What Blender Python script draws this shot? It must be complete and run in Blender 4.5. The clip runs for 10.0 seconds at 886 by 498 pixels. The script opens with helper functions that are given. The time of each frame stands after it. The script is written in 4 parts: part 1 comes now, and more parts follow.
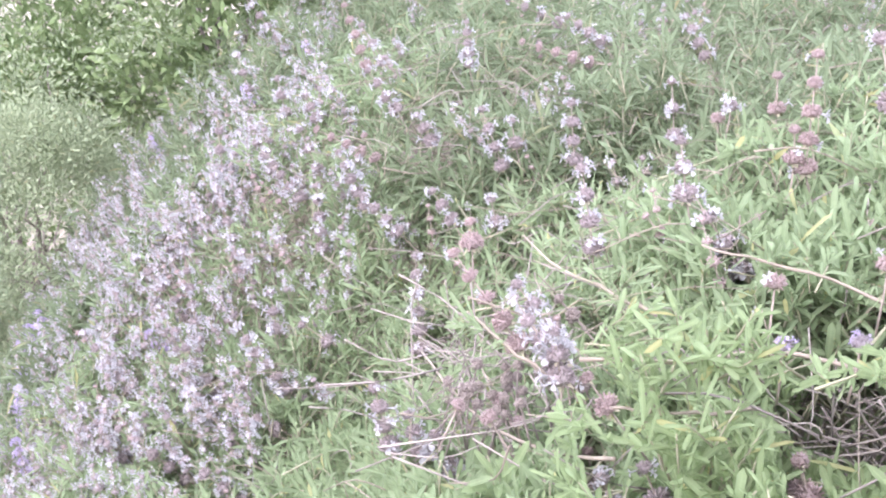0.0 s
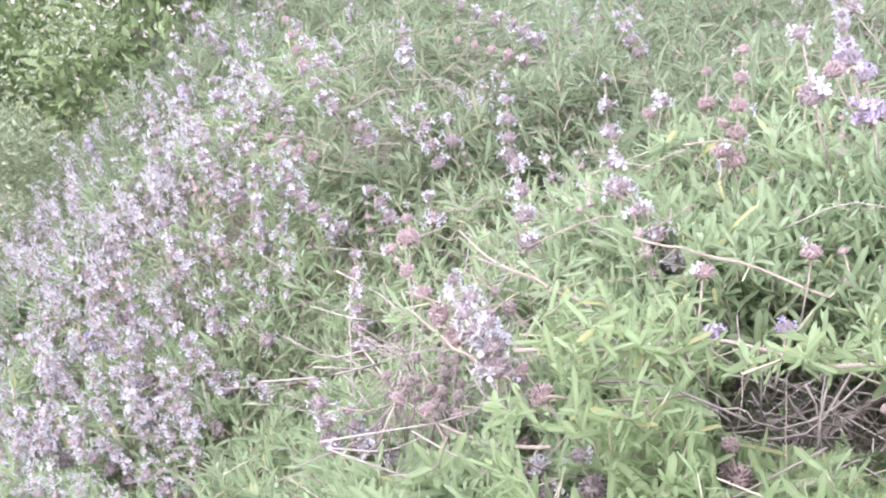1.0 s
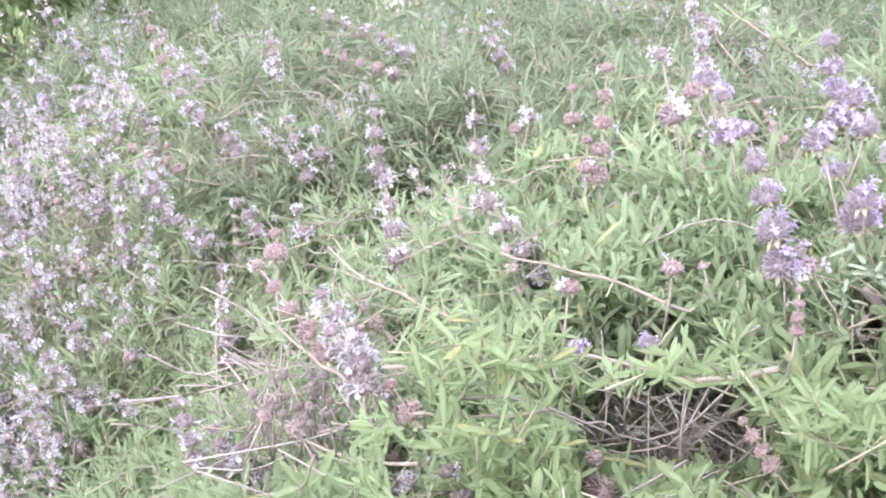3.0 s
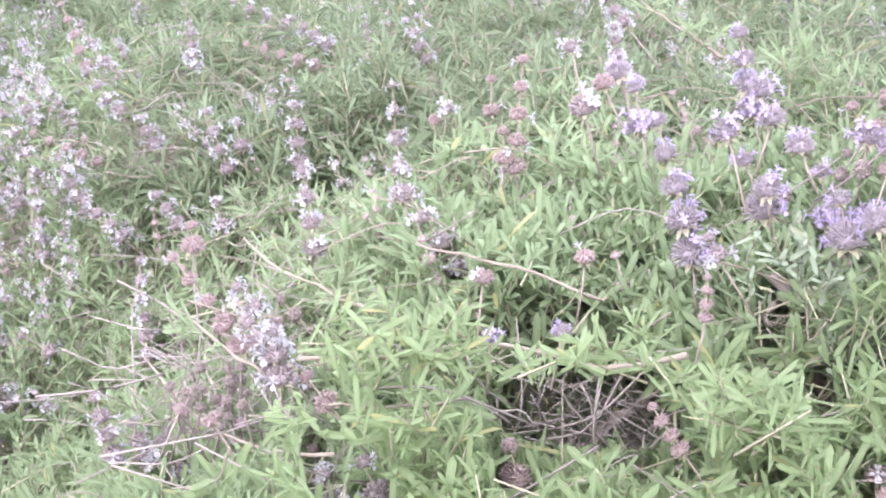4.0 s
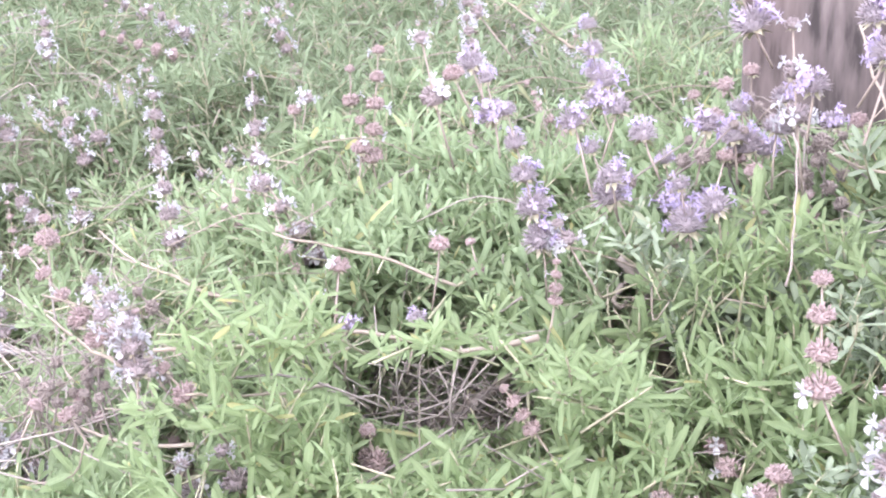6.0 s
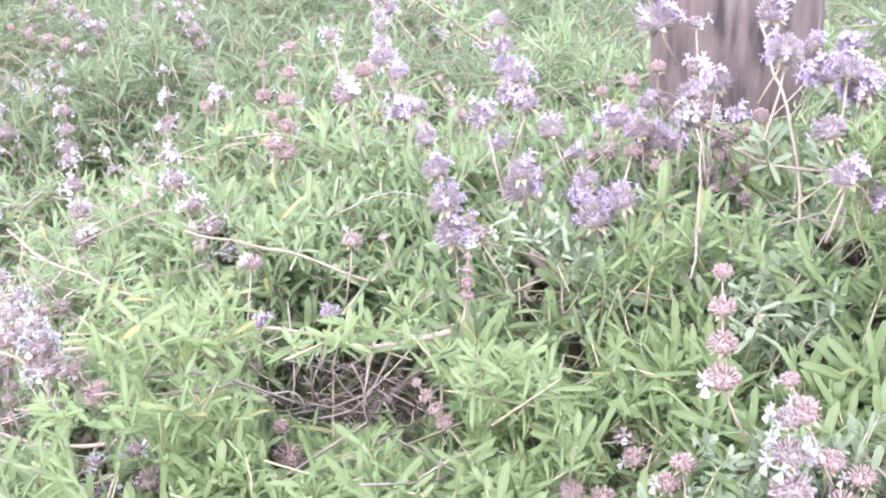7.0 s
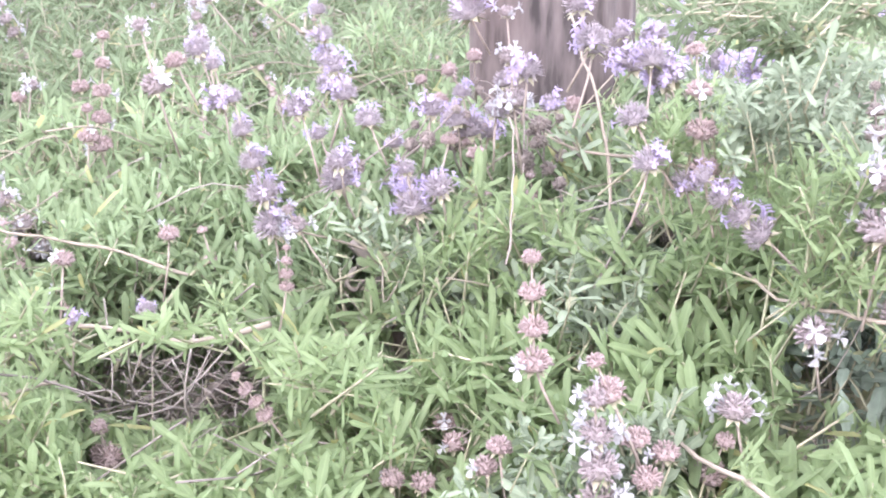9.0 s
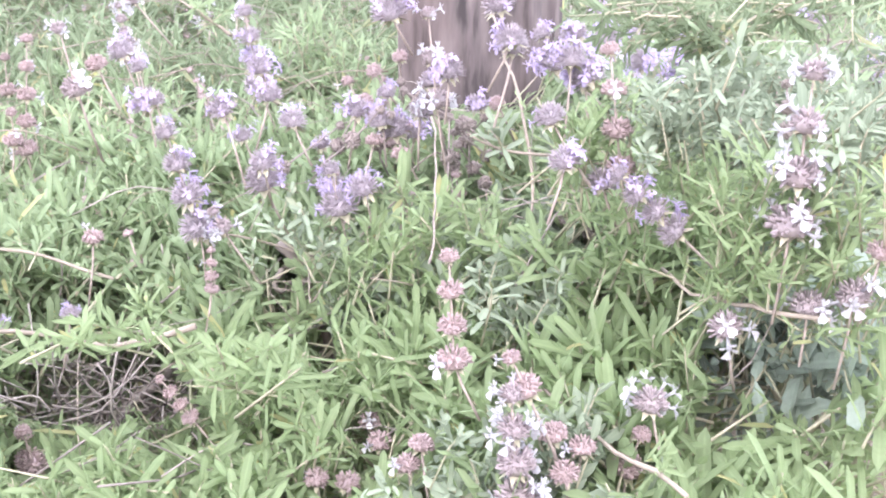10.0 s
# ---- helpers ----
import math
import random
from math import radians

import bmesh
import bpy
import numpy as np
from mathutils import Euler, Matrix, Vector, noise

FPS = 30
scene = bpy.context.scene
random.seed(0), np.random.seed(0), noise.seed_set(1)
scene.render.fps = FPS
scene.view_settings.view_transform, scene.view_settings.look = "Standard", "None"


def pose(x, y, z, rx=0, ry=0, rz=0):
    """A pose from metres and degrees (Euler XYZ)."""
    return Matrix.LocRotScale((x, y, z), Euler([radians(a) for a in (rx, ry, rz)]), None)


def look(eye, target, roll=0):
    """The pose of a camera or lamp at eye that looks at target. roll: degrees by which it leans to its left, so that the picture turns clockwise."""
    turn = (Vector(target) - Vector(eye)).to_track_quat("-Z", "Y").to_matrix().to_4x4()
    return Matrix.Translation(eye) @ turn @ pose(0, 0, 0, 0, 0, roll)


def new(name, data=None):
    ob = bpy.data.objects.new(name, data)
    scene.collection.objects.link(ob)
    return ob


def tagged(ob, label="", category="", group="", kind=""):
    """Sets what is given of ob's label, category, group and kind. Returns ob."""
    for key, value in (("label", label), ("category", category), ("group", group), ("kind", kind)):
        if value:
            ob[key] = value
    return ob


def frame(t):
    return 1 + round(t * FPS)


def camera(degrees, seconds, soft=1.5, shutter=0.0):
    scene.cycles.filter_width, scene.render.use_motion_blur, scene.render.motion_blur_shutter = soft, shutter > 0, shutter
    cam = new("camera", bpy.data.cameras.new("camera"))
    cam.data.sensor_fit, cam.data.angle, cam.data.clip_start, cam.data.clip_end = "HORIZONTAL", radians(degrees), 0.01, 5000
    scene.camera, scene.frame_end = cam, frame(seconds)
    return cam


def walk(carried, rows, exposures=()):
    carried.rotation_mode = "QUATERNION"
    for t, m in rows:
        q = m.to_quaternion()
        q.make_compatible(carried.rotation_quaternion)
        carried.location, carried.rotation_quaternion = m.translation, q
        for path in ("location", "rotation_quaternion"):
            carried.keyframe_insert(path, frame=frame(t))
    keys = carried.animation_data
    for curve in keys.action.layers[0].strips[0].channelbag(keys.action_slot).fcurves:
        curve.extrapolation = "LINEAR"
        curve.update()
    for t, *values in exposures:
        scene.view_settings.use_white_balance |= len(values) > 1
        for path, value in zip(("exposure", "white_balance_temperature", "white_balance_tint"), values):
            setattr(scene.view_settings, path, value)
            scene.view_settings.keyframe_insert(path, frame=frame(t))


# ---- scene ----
import itertools

cam = camera(39.18, 10.0, soft=2.05)
PATH = [
    (0.0, pose(0.0000, 0.0000, 1.4500, 75.982, 2.911, -0.726)),
    (0.5, pose(0.0008, -0.0066, 1.4498, 75.979, 3.017, -1.835)),
    (1.0, pose(0.0071, -0.0205, 1.4488, 75.831, 3.136, -3.504)),
    (1.5, pose(0.0128, -0.0262, 1.4524, 75.702, 2.531, -5.105)),
    (2.0, pose(0.0130, -0.0177, 1.4557, 75.784, 2.254, -6.463)),
    (2.5, pose(0.0075, -0.0161, 1.4559, 76.117, 1.936, -7.811)),
    (4.0, pose(0.0267, -0.0274, 1.4561, 75.546, 1.408, -12.520)),
    (4.5, pose(0.0314, -0.0389, 1.4595, 75.396, 0.975, -14.107)),
    (5.0, pose(0.0333, -0.0467, 1.4597, 75.223, 0.726, -15.568)),
    (5.5, pose(0.0363, -0.0495, 1.4589, 75.063, 0.759, -16.888)),
    (7.0, pose(0.0447, -0.0666, 1.4669, 74.546, 0.347, -22.101)),
    (7.5, pose(0.0473, -0.0692, 1.4666, 74.352, -0.069, -24.058)),
    (8.0, pose(0.0528, -0.0673, 1.4647, 74.217, 0.260, -25.980)),
    (8.5, pose(0.0601, -0.0751, 1.4677, 74.084, -0.137, -27.662)),
    (9.0, pose(0.0670, -0.0784, 1.4691, 73.989, -0.356, -29.464)),
    (9.5, pose(0.0748, -0.0861, 1.4713, 74.012, -0.486, -30.670)),
    (10.0, pose(0.0844, -0.0993, 1.4717, 73.993, -0.304, -31.987)),
]
EXPOSURE = 1.66
walk(cam, PATH, [(0.0, EXPOSURE, 5990, 25), (4.0, EXPOSURE, 5990, 25), (7.5, EXPOSURE + 0.18, 6010, 23), (10.0, EXPOSURE + 0.18, 6010, 23)])

# ---- daylight: bright overcast sky, weak soft sun from the upper left behind ----
world = bpy.data.worlds.new("overcast_sky")
scene.world = world
world.use_nodes = True
wn = world.node_tree.nodes
sky = wn.new("ShaderNodeTexSky")
sky.sky_type = "NISHITA"
sky.sun_disc = False
sky.sun_elevation = radians(46)
sky.sun_rotation = radians(216)
sky.air_density = 1.0
sky.dust_density = 5.0
soften = wn.new("ShaderNodeMix")
soften.data_type = "RGBA"
soften.inputs[0].default_value = 0.75
soften.inputs[7].default_value = (9.0, 9.3, 9.6, 1)
world.node_tree.links.new(sky.outputs[0], soften.inputs[6])
world.node_tree.links.new(soften.outputs[2], wn["Background"].inputs[0])
wn["Background"].inputs[1].default_value = 0.2

sun = new("sun", bpy.data.lights.new("sun", "SUN"))
sun.data.energy = 0.5
sun.data.angle = radians(40)
sun.data.color = (1.0, 0.98, 0.95)
sun.matrix_world = look((-2.2, -3.0, 3.85), (0, 0, 0))


# ---- materials ----
def nodes_of(name):
    m = bpy.data.materials.new(name)
    m.use_nodes = True
    t = m.node_tree
    return m, t, t.nodes["Principled BSDF"], t.nodes["Material Output"]


def mix_colour(t, fac, a, b):
    n = t.nodes.new("ShaderNodeMix")
    n.data_type = "RGBA"
    for socket, v in ((0, fac), (6, a), (7, b)):
        if isinstance(v, (int, float)):
            n.inputs[socket].default_value = v
        elif isinstance(v, tuple):
            n.inputs[socket].default_value = (*v, 1)
        else:
            t.links.new(v, n.inputs[socket])
    return n.outputs[2]


def ramp(t, value, stops):
    n = t.nodes.new("ShaderNodeValToRGB")
    e = n.color_ramp.elements
    while len(e) < len(stops):
        e.new(0.5)
    for el, (p, c) in zip(e, stops):
        el.position, el.color = p, (*c, 1)
    t.links.new(value, n.inputs[0])
    return n.outputs[0]


def noise_of(t, scale, detail=4.0, stretch=None):
    tc = t.nodes.new("ShaderNodeTexCoord")
    n = t.nodes.new("ShaderNodeTexNoise")
    n.inputs["Scale"].default_value = scale
    n.inputs["Detail"].default_value = detail
    if stretch:
        mp = t.nodes.new("ShaderNodeMapping")
        mp.inputs["Scale"].default_value = stretch
        t.links.new(tc.outputs["Object"], mp.inputs[0])
        t.links.new(mp.outputs[0], n.inputs["Vector"])
    else:
        t.links.new(tc.outputs["Object"], n.inputs["Vector"])
    return n.outputs[0]


def bump_of(t, bsdf, height, strength, distance):
    b = t.nodes.new("ShaderNodeBump")
    b.inputs["Strength"].default_value = strength
    b.inputs["Distance"].default_value = distance
    t.links.new(height, b.inputs["Height"])
    t.links.new(b.outputs[0], bsdf.inputs["Normal"])


def leaf_material(name, dark, mid, pale, old, through_light=0.66, single=False, rough=0.75):
    """Leaf with its own tone, paler midrib, fine puckered relief and some light coming through."""
    m, t, bsdf, out = nodes_of(name)
    if single:
        pick = t.nodes.new("ShaderNodeObjectInfo").outputs["Random"]
    else:
        pick = t.nodes.new("ShaderNodeNewGeometry").outputs["Random Per Island"]
    tone = ramp(t, pick, [(0.0, dark), (0.45, mid), (0.9, pale), (0.975, pale), (0.985, old)])
    patch = noise_of(t, 9.0, 3.0)
    tone = mix_colour(t, ramp(t, patch, [(0.35, (0, 0, 0)), (0.7, (0.55, 0.55, 0.55))]), tone, pale)
    rib = t.nodes.new("ShaderNodeAttribute")
    rib.attribute_name = "rib"
    col = mix_colour(t, ramp(t, rib.outputs["Fac"], [(0.0, (0.3, 0.3, 0.3)), (0.3, (0, 0, 0))]), tone, tuple(min(1, c * 1.35) for c in pale))
    blotch = ramp(t, noise_of(t, 130.0, 3.0), [(0.38, (0.2, 0.2, 0.2)), (0.6, (0, 0, 0))])
    col = mix_colour(t, blotch, col, dark)
    t.links.new(col, bsdf.inputs["Base Color"])
    bsdf.inputs["Roughness"].default_value = rough
    bsdf.inputs["Specular IOR Level"].default_value = 0.1
    bump_of(t, bsdf, noise_of(t, 900.0, 2.0), 0.35, 0.0006)
    tr = t.nodes.new("ShaderNodeBsdfTranslucent")
    t.links.new(col, tr.inputs[0])
    mx = t.nodes.new("ShaderNodeMixShader")
    mx.inputs[0].default_value = through_light
    t.links.new(bsdf.outputs[0], mx.inputs[1])
    t.links.new(tr.outputs[0], mx.inputs[2])
    t.links.new(mx.outputs[0], out.inputs[0])
    return m


def tissue_material(name, a, b, through_light=0.0, rough=0.7, grain=60.0, per_island=True, stretch=None):
    """Petals, calyces, stems, bark: two tones mixed by piece and by grain."""
    m, t, bsdf, out = nodes_of(name)
    pick = t.nodes.new("ShaderNodeNewGeometry").outputs["Random Per Island"] if per_island else t.nodes.new("ShaderNodeObjectInfo").outputs["Random"]
    base = mix_colour(t, pick, a, b)
    col = mix_colour(t, ramp(t, noise_of(t, grain, 4.0, stretch), [(0.3, (0, 0, 0)), (0.75, (0.6, 0.6, 0.6))]), base, tuple(c * 0.6 for c in a))
    t.links.new(col, bsdf.inputs["Base Color"])
    bsdf.inputs["Roughness"].default_value = rough
    bsdf.inputs["Specular IOR Level"].default_value = 0.25
    bump_of(t, bsdf, noise_of(t, grain * 3, 3.0, stretch), 0.4, 0.0008)
    if through_light:
        tr = t.nodes.new("ShaderNodeBsdfTranslucent")
        t.links.new(col, tr.inputs[0])
        mx = t.nodes.new("ShaderNodeMixShader")
        mx.inputs[0].default_value = through_light
        t.links.new(bsdf.outputs[0], mx.inputs[1])
        t.links.new(tr.outputs[0], mx.inputs[2])
        t.links.new(mx.outputs[0], out.inputs[0])
    return m


GREEN = ((0.205, 0.262, 0.148), (0.288, 0.362, 0.207), (0.345, 0.423, 0.255), (0.5, 0.46, 0.22))
FRESH = ((0.24, 0.304, 0.162), (0.292, 0.374, 0.196), (0.342, 0.422, 0.24), (0.46, 0.42, 0.2))
LEAF_GREEN = leaf_material("sage_leaf_green", *GREEN)
LEAF_FRESH = leaf_material("sage_leaf_fresh", *FRESH)
LEAF_SINGLE = leaf_material("sage_leaf_single", *FRESH, single=True)
LEAF_FINE = leaf_material("sage_leaf_olive", (0.12, 0.153, 0.088), (0.2, 0.25, 0.148), (0.285, 0.345, 0.215), (0.4, 0.36, 0.2))
LEAF_GREY = leaf_material("sage_leaf_silver", (0.19, 0.23, 0.158), (0.232, 0.278, 0.194), (0.255, 0.3, 0.214), (0.35, 0.33, 0.22), 0.3, rough=0.9)
LEAF_BROAD = leaf_material("sage_leaf_grey_green", (0.175, 0.215, 0.17), (0.24, 0.29, 0.23), (0.31, 0.365, 0.295), (0.5, 0.47, 0.28), 0.3)
LEAF_BUSH = leaf_material("bush_leaf", (0.13, 0.18, 0.085), (0.21, 0.285, 0.135), (0.29, 0.37, 0.18), (0.38, 0.4, 0.22), 0.3, rough=0.75)
LEAF_BUSH_DULL = leaf_material("bush_leaf_dull", (0.18, 0.22, 0.13), (0.27, 0.325, 0.195), (0.38, 0.435, 0.285), (0.4, 0.38, 0.22), 0.3)
STEM = tissue_material("sage_stem", (0.3, 0.3, 0.2), (0.42, 0.38, 0.28), grain=120)
RUNNER = tissue_material("pinkish_runner_bark", (0.235, 0.198, 0.158), (0.345, 0.292, 0.238), grain=90)
BARK = tissue_material("grey_brown_bark", (0.22, 0.186, 0.168), (0.36, 0.308, 0.28), grain=70, rough=0.9)
TWIG = tissue_material("dry_twig", (0.22, 0.19, 0.172), (0.39, 0.345, 0.312), grain=80, rough=0.9)
SPIKE_STEM = tissue_material("flower_stem_mauve", (0.28, 0.23, 0.2), (0.42, 0.35, 0.3), grain=120)
CALYX = tissue_material("mauve_calyx", (0.33, 0.275, 0.276), (0.5, 0.43, 0.432), 0.3, grain=300)
CALYX_PINK = tissue_material("pink_brown_calyx", (0.4, 0.305, 0.296), (0.55, 0.44, 0.425), 0.3, grain=300)
CALYX_LILAC = tissue_material("grey_lilac_calyx", (0.43, 0.375, 0.4), (0.57, 0.51, 0.54), 0.4, grain=300)
CALYX_DEAD = tissue_material("dead_calyx", (0.25, 0.208, 0.19), (0.4, 0.345, 0.315), 0.2, grain=300, rough=0.9)
PETAL_WHITE = tissue_material("white_petal", (0.51, 0.5, 0.52), (0.6, 0.59, 0.61), 0.4, grain=200)
PETAL_LILAC = tissue_material("lavender_petal", (0.52, 0.43, 0.67), (0.66, 0.58, 0.755), 0.45, grain=200)


def wood_material():
    m, t, bsdf, out = nodes_of("weathered_timber")
    streak = noise_of(t, 42.0, 10.0, (1.0, 1.0, 0.2))
    broad = noise_of(t, 6.0, 3.0, (1.0, 1.0, 0.25))
    col = ramp(t, streak, [(0.36, (0.028, 0.022, 0.021)), (0.44, (0.075, 0.06, 0.058)), (0.55, (0.11, 0.089, 0.085)), (0.7, (0.175, 0.147, 0.138))])
    col = mix_colour(t, ramp(t, broad, [(0.4, (0, 0, 0)), (0.65, (0.7, 0.7, 0.7))]), col, (0.12, 0.083, 0.074))
    t.links.new(col, bsdf.inputs["Base Color"])
    bsdf.inputs["Roughness"].default_value = 0.85
    bump_of(t, bsdf, streak, 0.8, 0.006)
    return m


def soil_material():
    m, t, bsdf, out = nodes_of("leaf_litter_soil")
    fine = noise_of(t, 120.0, 6.0)
    broad = noise_of(t, 2.5, 4.0)
    col = ramp(t, fine, [(0.3, (0.16, 0.128, 0.108)), (0.5, (0.28, 0.228, 0.195)), (0.7, (0.42, 0.355, 0.305))])
    col = mix_colour(t, ramp(t, broad, [(0.4, (0, 0, 0)), (0.7, (0.6, 0.6, 0.6))]), col, (0.17, 0.17, 0.09))
    t.links.new(col, bsdf.inputs["Base Color"])
    bsdf.inputs["Roughness"].default_value = 0.95
    bump_of(t, bsdf, fine, 0.9, 0.02)
    return m


WOOD = wood_material()
SOIL = soil_material()

# ---- lie of the land ----
rng = np.random.default_rng(7)


def smooth(a, b, v):
    k = np.clip((v - a) / (b - a), 0, 1)
    return k * k * (3 - 2 * k)


def slope(x, y):
    """General lie of the bank."""
    x, y = np.clip(x, -2.4, 1.3), np.clip(y, 0.2, 5.4)
    q = 0.415 + 1.197 * x + 0.357 * y - 0.41 * x * x - 0.28 * x * y - 0.036 * y * y
    back = 1.0 + 0.09 * np.minimum(y, 3.0)
    s = smooth(0.3, 0.9, x)
    return q + s * np.maximum(back - q, 0)


# swells and dips of the planting, every 0.33 m across and 0.39 m up the bank
RELIEF = (
    (0.000, 0.002, 0.008, 0.021, 0.035, -0.012, -0.123),
    (0.002, 0.008, 0.009, -0.030, -0.051, 0.013, -0.018),
    (0.008, 0.025, 0.047, 0.054, -0.054, -0.088, 0.099),
    (0.055, 0.010, -0.037, 0.079, 0.085, -0.111, -0.003),
    (0.106, -0.040, -0.198, -0.112, 0.023, -0.002, 0.033),
    (0.054, -0.074, -0.021, 0.021, -0.054, -0.021, -0.003),
    (-0.026, -0.057, 0.079, 0.057, -0.063, -0.009, -0.000),
    (0.042, 0.052, 0.028, -0.045, -0.016, 0.039, 0.020),
)


def canopy(x, y):
    """Height of the top of the planting on the bank."""
    z = slope(x, y)
    for j, row in enumerate(RELIEF):
        for i, swell in enumerate(row):
            z = z + swell * np.exp(-((x + 0.9 - 0.33 * i) ** 2 + (y - 0.45 - 0.39 * j) ** 2) / 0.2592)
    return z


def leaf_level(x, y):
    """Height of the leaf layer, sunk round the hollow before the post."""
    bowl = 0.03 * np.exp(-((x - 0.67) ** 2 + (y - 1.12) ** 2) / 0.03) + 0.07 * np.exp(-((x - 0.4) ** 2 + (y - 1.24) ** 2) / 0.02)
    rim = 0.06 * (1 - smooth(0.85, 1.15, np.hypot(x, y)))
    return canopy(x, y) - 0.035 - bowl - rim


def land(x, y):
    near = np.maximum(canopy(x, y) - 0.5, -0.6)
    far = -0.35 + 0.25 * np.sin(x * 0.06) * np.cos(y * 0.05)
    return near + (far - near) * smooth(6.0, 14.0, np.hypot(x, y - 2))


# ---- mesh helpers: triangle soups as arrays ----
def mesh_from(name, V, T, mats, M=None, rib=None, smooth_shade=True):
    me = bpy.data.meshes.new(name)
    V, T = np.asarray(V, np.float32), np.asarray(T, np.int32)
    me.vertices.add(len(V))
    me.vertices.foreach_set("co", V.ravel())
    me.loops.add(T.size)
    me.loops.foreach_set("vertex_index", T.ravel())
    me.polygons.add(len(T))
    me.polygons.foreach_set("loop_start", np.arange(0, T.size, 3, dtype=np.int32))
    for m in mats:
        me.materials.append(m)
    if M is not None:
        me.polygons.foreach_set("material_index", np.asarray(M, np.int32))
    if smooth_shade:
        me.polygons.foreach_set("use_smooth", np.ones(len(T), bool))
    if rib is not None:
        me.attributes.new("rib", "FLOAT", "POINT").data.foreach_set("value", np.asarray(rib, np.float32))
    me.update(calc_edges=True)
    me.validate()
    return me


def joined(parts):
    """Join (V, T, M, rib) soups."""
    Vs, Ts, Ms, Rs, n = [], [], [], [], 0
    for V, T, M, R in parts:
        Vs.append(V)
        Ts.append(T + n)
        Ms.append(M)
        Rs.append(R)
        n += len(V)
    return np.concatenate(Vs), np.concatenate(Ts), np.concatenate(Ms), np.concatenate(Rs)


def turned(part, mat, shift):
    V, T, M, R = part
    return V @ np.asarray(mat).T + np.asarray(shift), T, M, R


def frame_of(axis, spin=0.0):
    """3 x 3 turn whose z column is the axis."""
    z = np.asarray(axis, float)
    z = z / np.linalg.norm(z)
    h = np.array([1.0, 0, 0]) if abs(z[0]) < 0.8 else np.array([0, 1.0, 0])
    x = np.cross(h, z)
    x /= np.linalg.norm(x)
    y = np.cross(z, x)
    c, s = math.cos(spin), math.sin(spin)
    return np.stack([c * x + s * y, c * y - s * x, z], 1)


def many(part, axes, spins, sizes, places):
    """Copies of one soup, each turned so that its z lies along an axis, as one soup."""
    V, T, M, R = part
    z = axes / np.linalg.norm(axes, axis=1)[:, None]
    h = np.where(np.abs(z[:, :1]) < 0.8, np.array([[1.0, 0, 0]]), np.array([[0, 1.0, 0]]))
    x = np.cross(h, z)
    x /= np.linalg.norm(x, axis=1)[:, None]
    y = np.cross(z, x)
    c, s = np.cos(spins)[:, None], np.sin(spins)[:, None]
    turn = np.stack([c * x + s * y, c * y - s * x, z], 2) * sizes[:, None, None]
    n = len(axes)
    VV = np.einsum("nij,vj->nvi", turn, V) + places[:, None, :]
    TT = T[None] + (np.arange(n) * len(V))[:, None, None]
    return VV.reshape(-1, 3), TT.reshape(-1, 3), np.tile(M, n), np.tile(R, n)


def leaf_soup(length, width, fold=0.25, curl=0.3, cuts=(0.25, 0.62, 0.91), wide=(0.62, 1.0, 0.72), mat=0):
    """A blunt lance-shaped leaf along z, its upper face towards +y, folded on the midrib and bent."""
    if not cuts:
        h = width * 0.5
        V = [(0, 0, 0), (-h, fold * h - 0.3 * curl * length, 0.55 * length), (h, fold * h - 0.3 * curl * length, 0.55 * length), (0, -curl * length, length)]
        return np.array(V, float), np.array([(0, 3, 1), (0, 2, 3)]), np.full(2, mat), np.array([0.2, 1.0, 1.0, 0.2])
    V, rib = [(0, 0, 0)], [0.0]
    for s, w in zip(cuts, wide):
        bend = -curl * length * s * s
        hw = width * 0.5 * w
        V += [(-hw, bend + fold * hw, s * length), (0, bend, s * length), (hw, bend + fold * hw, s * length)]
        rib += [1.0, 0.0, 1.0]
    V.append((0, -curl * length, length))
    rib.append(0.5)
    T = [(0, 2, 1), (0, 3, 2)]
    for k in range(len(cuts) - 1):
        a, b = 1 + 3 * k, 4 + 3 * k
        T += [(a, a + 1, b + 1), (a, b + 1, b), (a + 1, a + 2, b + 2), (a + 1, b + 2, b + 1)]
    a, tip = 1 + 3 * (len(cuts) - 1), len(V) - 1
    T += [(a, a + 1, tip), (a + 1, a + 2, tip)]
    return np.array(V, float), np.array(T), np.full(len(T), mat), np.array(rib)


def tube_soup(points, radii, sides=6, mat=0):
    P = np.asarray(points, float)
    V, T = [], []
    for i, p in enumerate(P):
        d = P[min(i + 1, len(P) - 1)] - P[max(i - 1, 0)]
        F = frame_of(d)
        for k in range(sides):
            a = 2 * math.pi * k / sides
            V.append(p + radii[i] * (math.cos(a) * F[:, 0] + math.sin(a) * F[:, 1]))
    for i in range(len(P) - 1):
        for k in range(sides):
            a, b = i * sides + k, i * sides + (k + 1) % sides
            T += [(a, b, b + sides), (a, b + sides, a + sides)]
    n = len(V)
    V += [P[0], P[-1]]
    for k in range(sides):
        T += [(n, (k + 1) % sides, k), (n + 1, n - sides + k, n - sides + (k + 1) % sides)]
    return np.array(V), np.array(T), np.full(len(T), mat), np.full(len(V), 0.6)


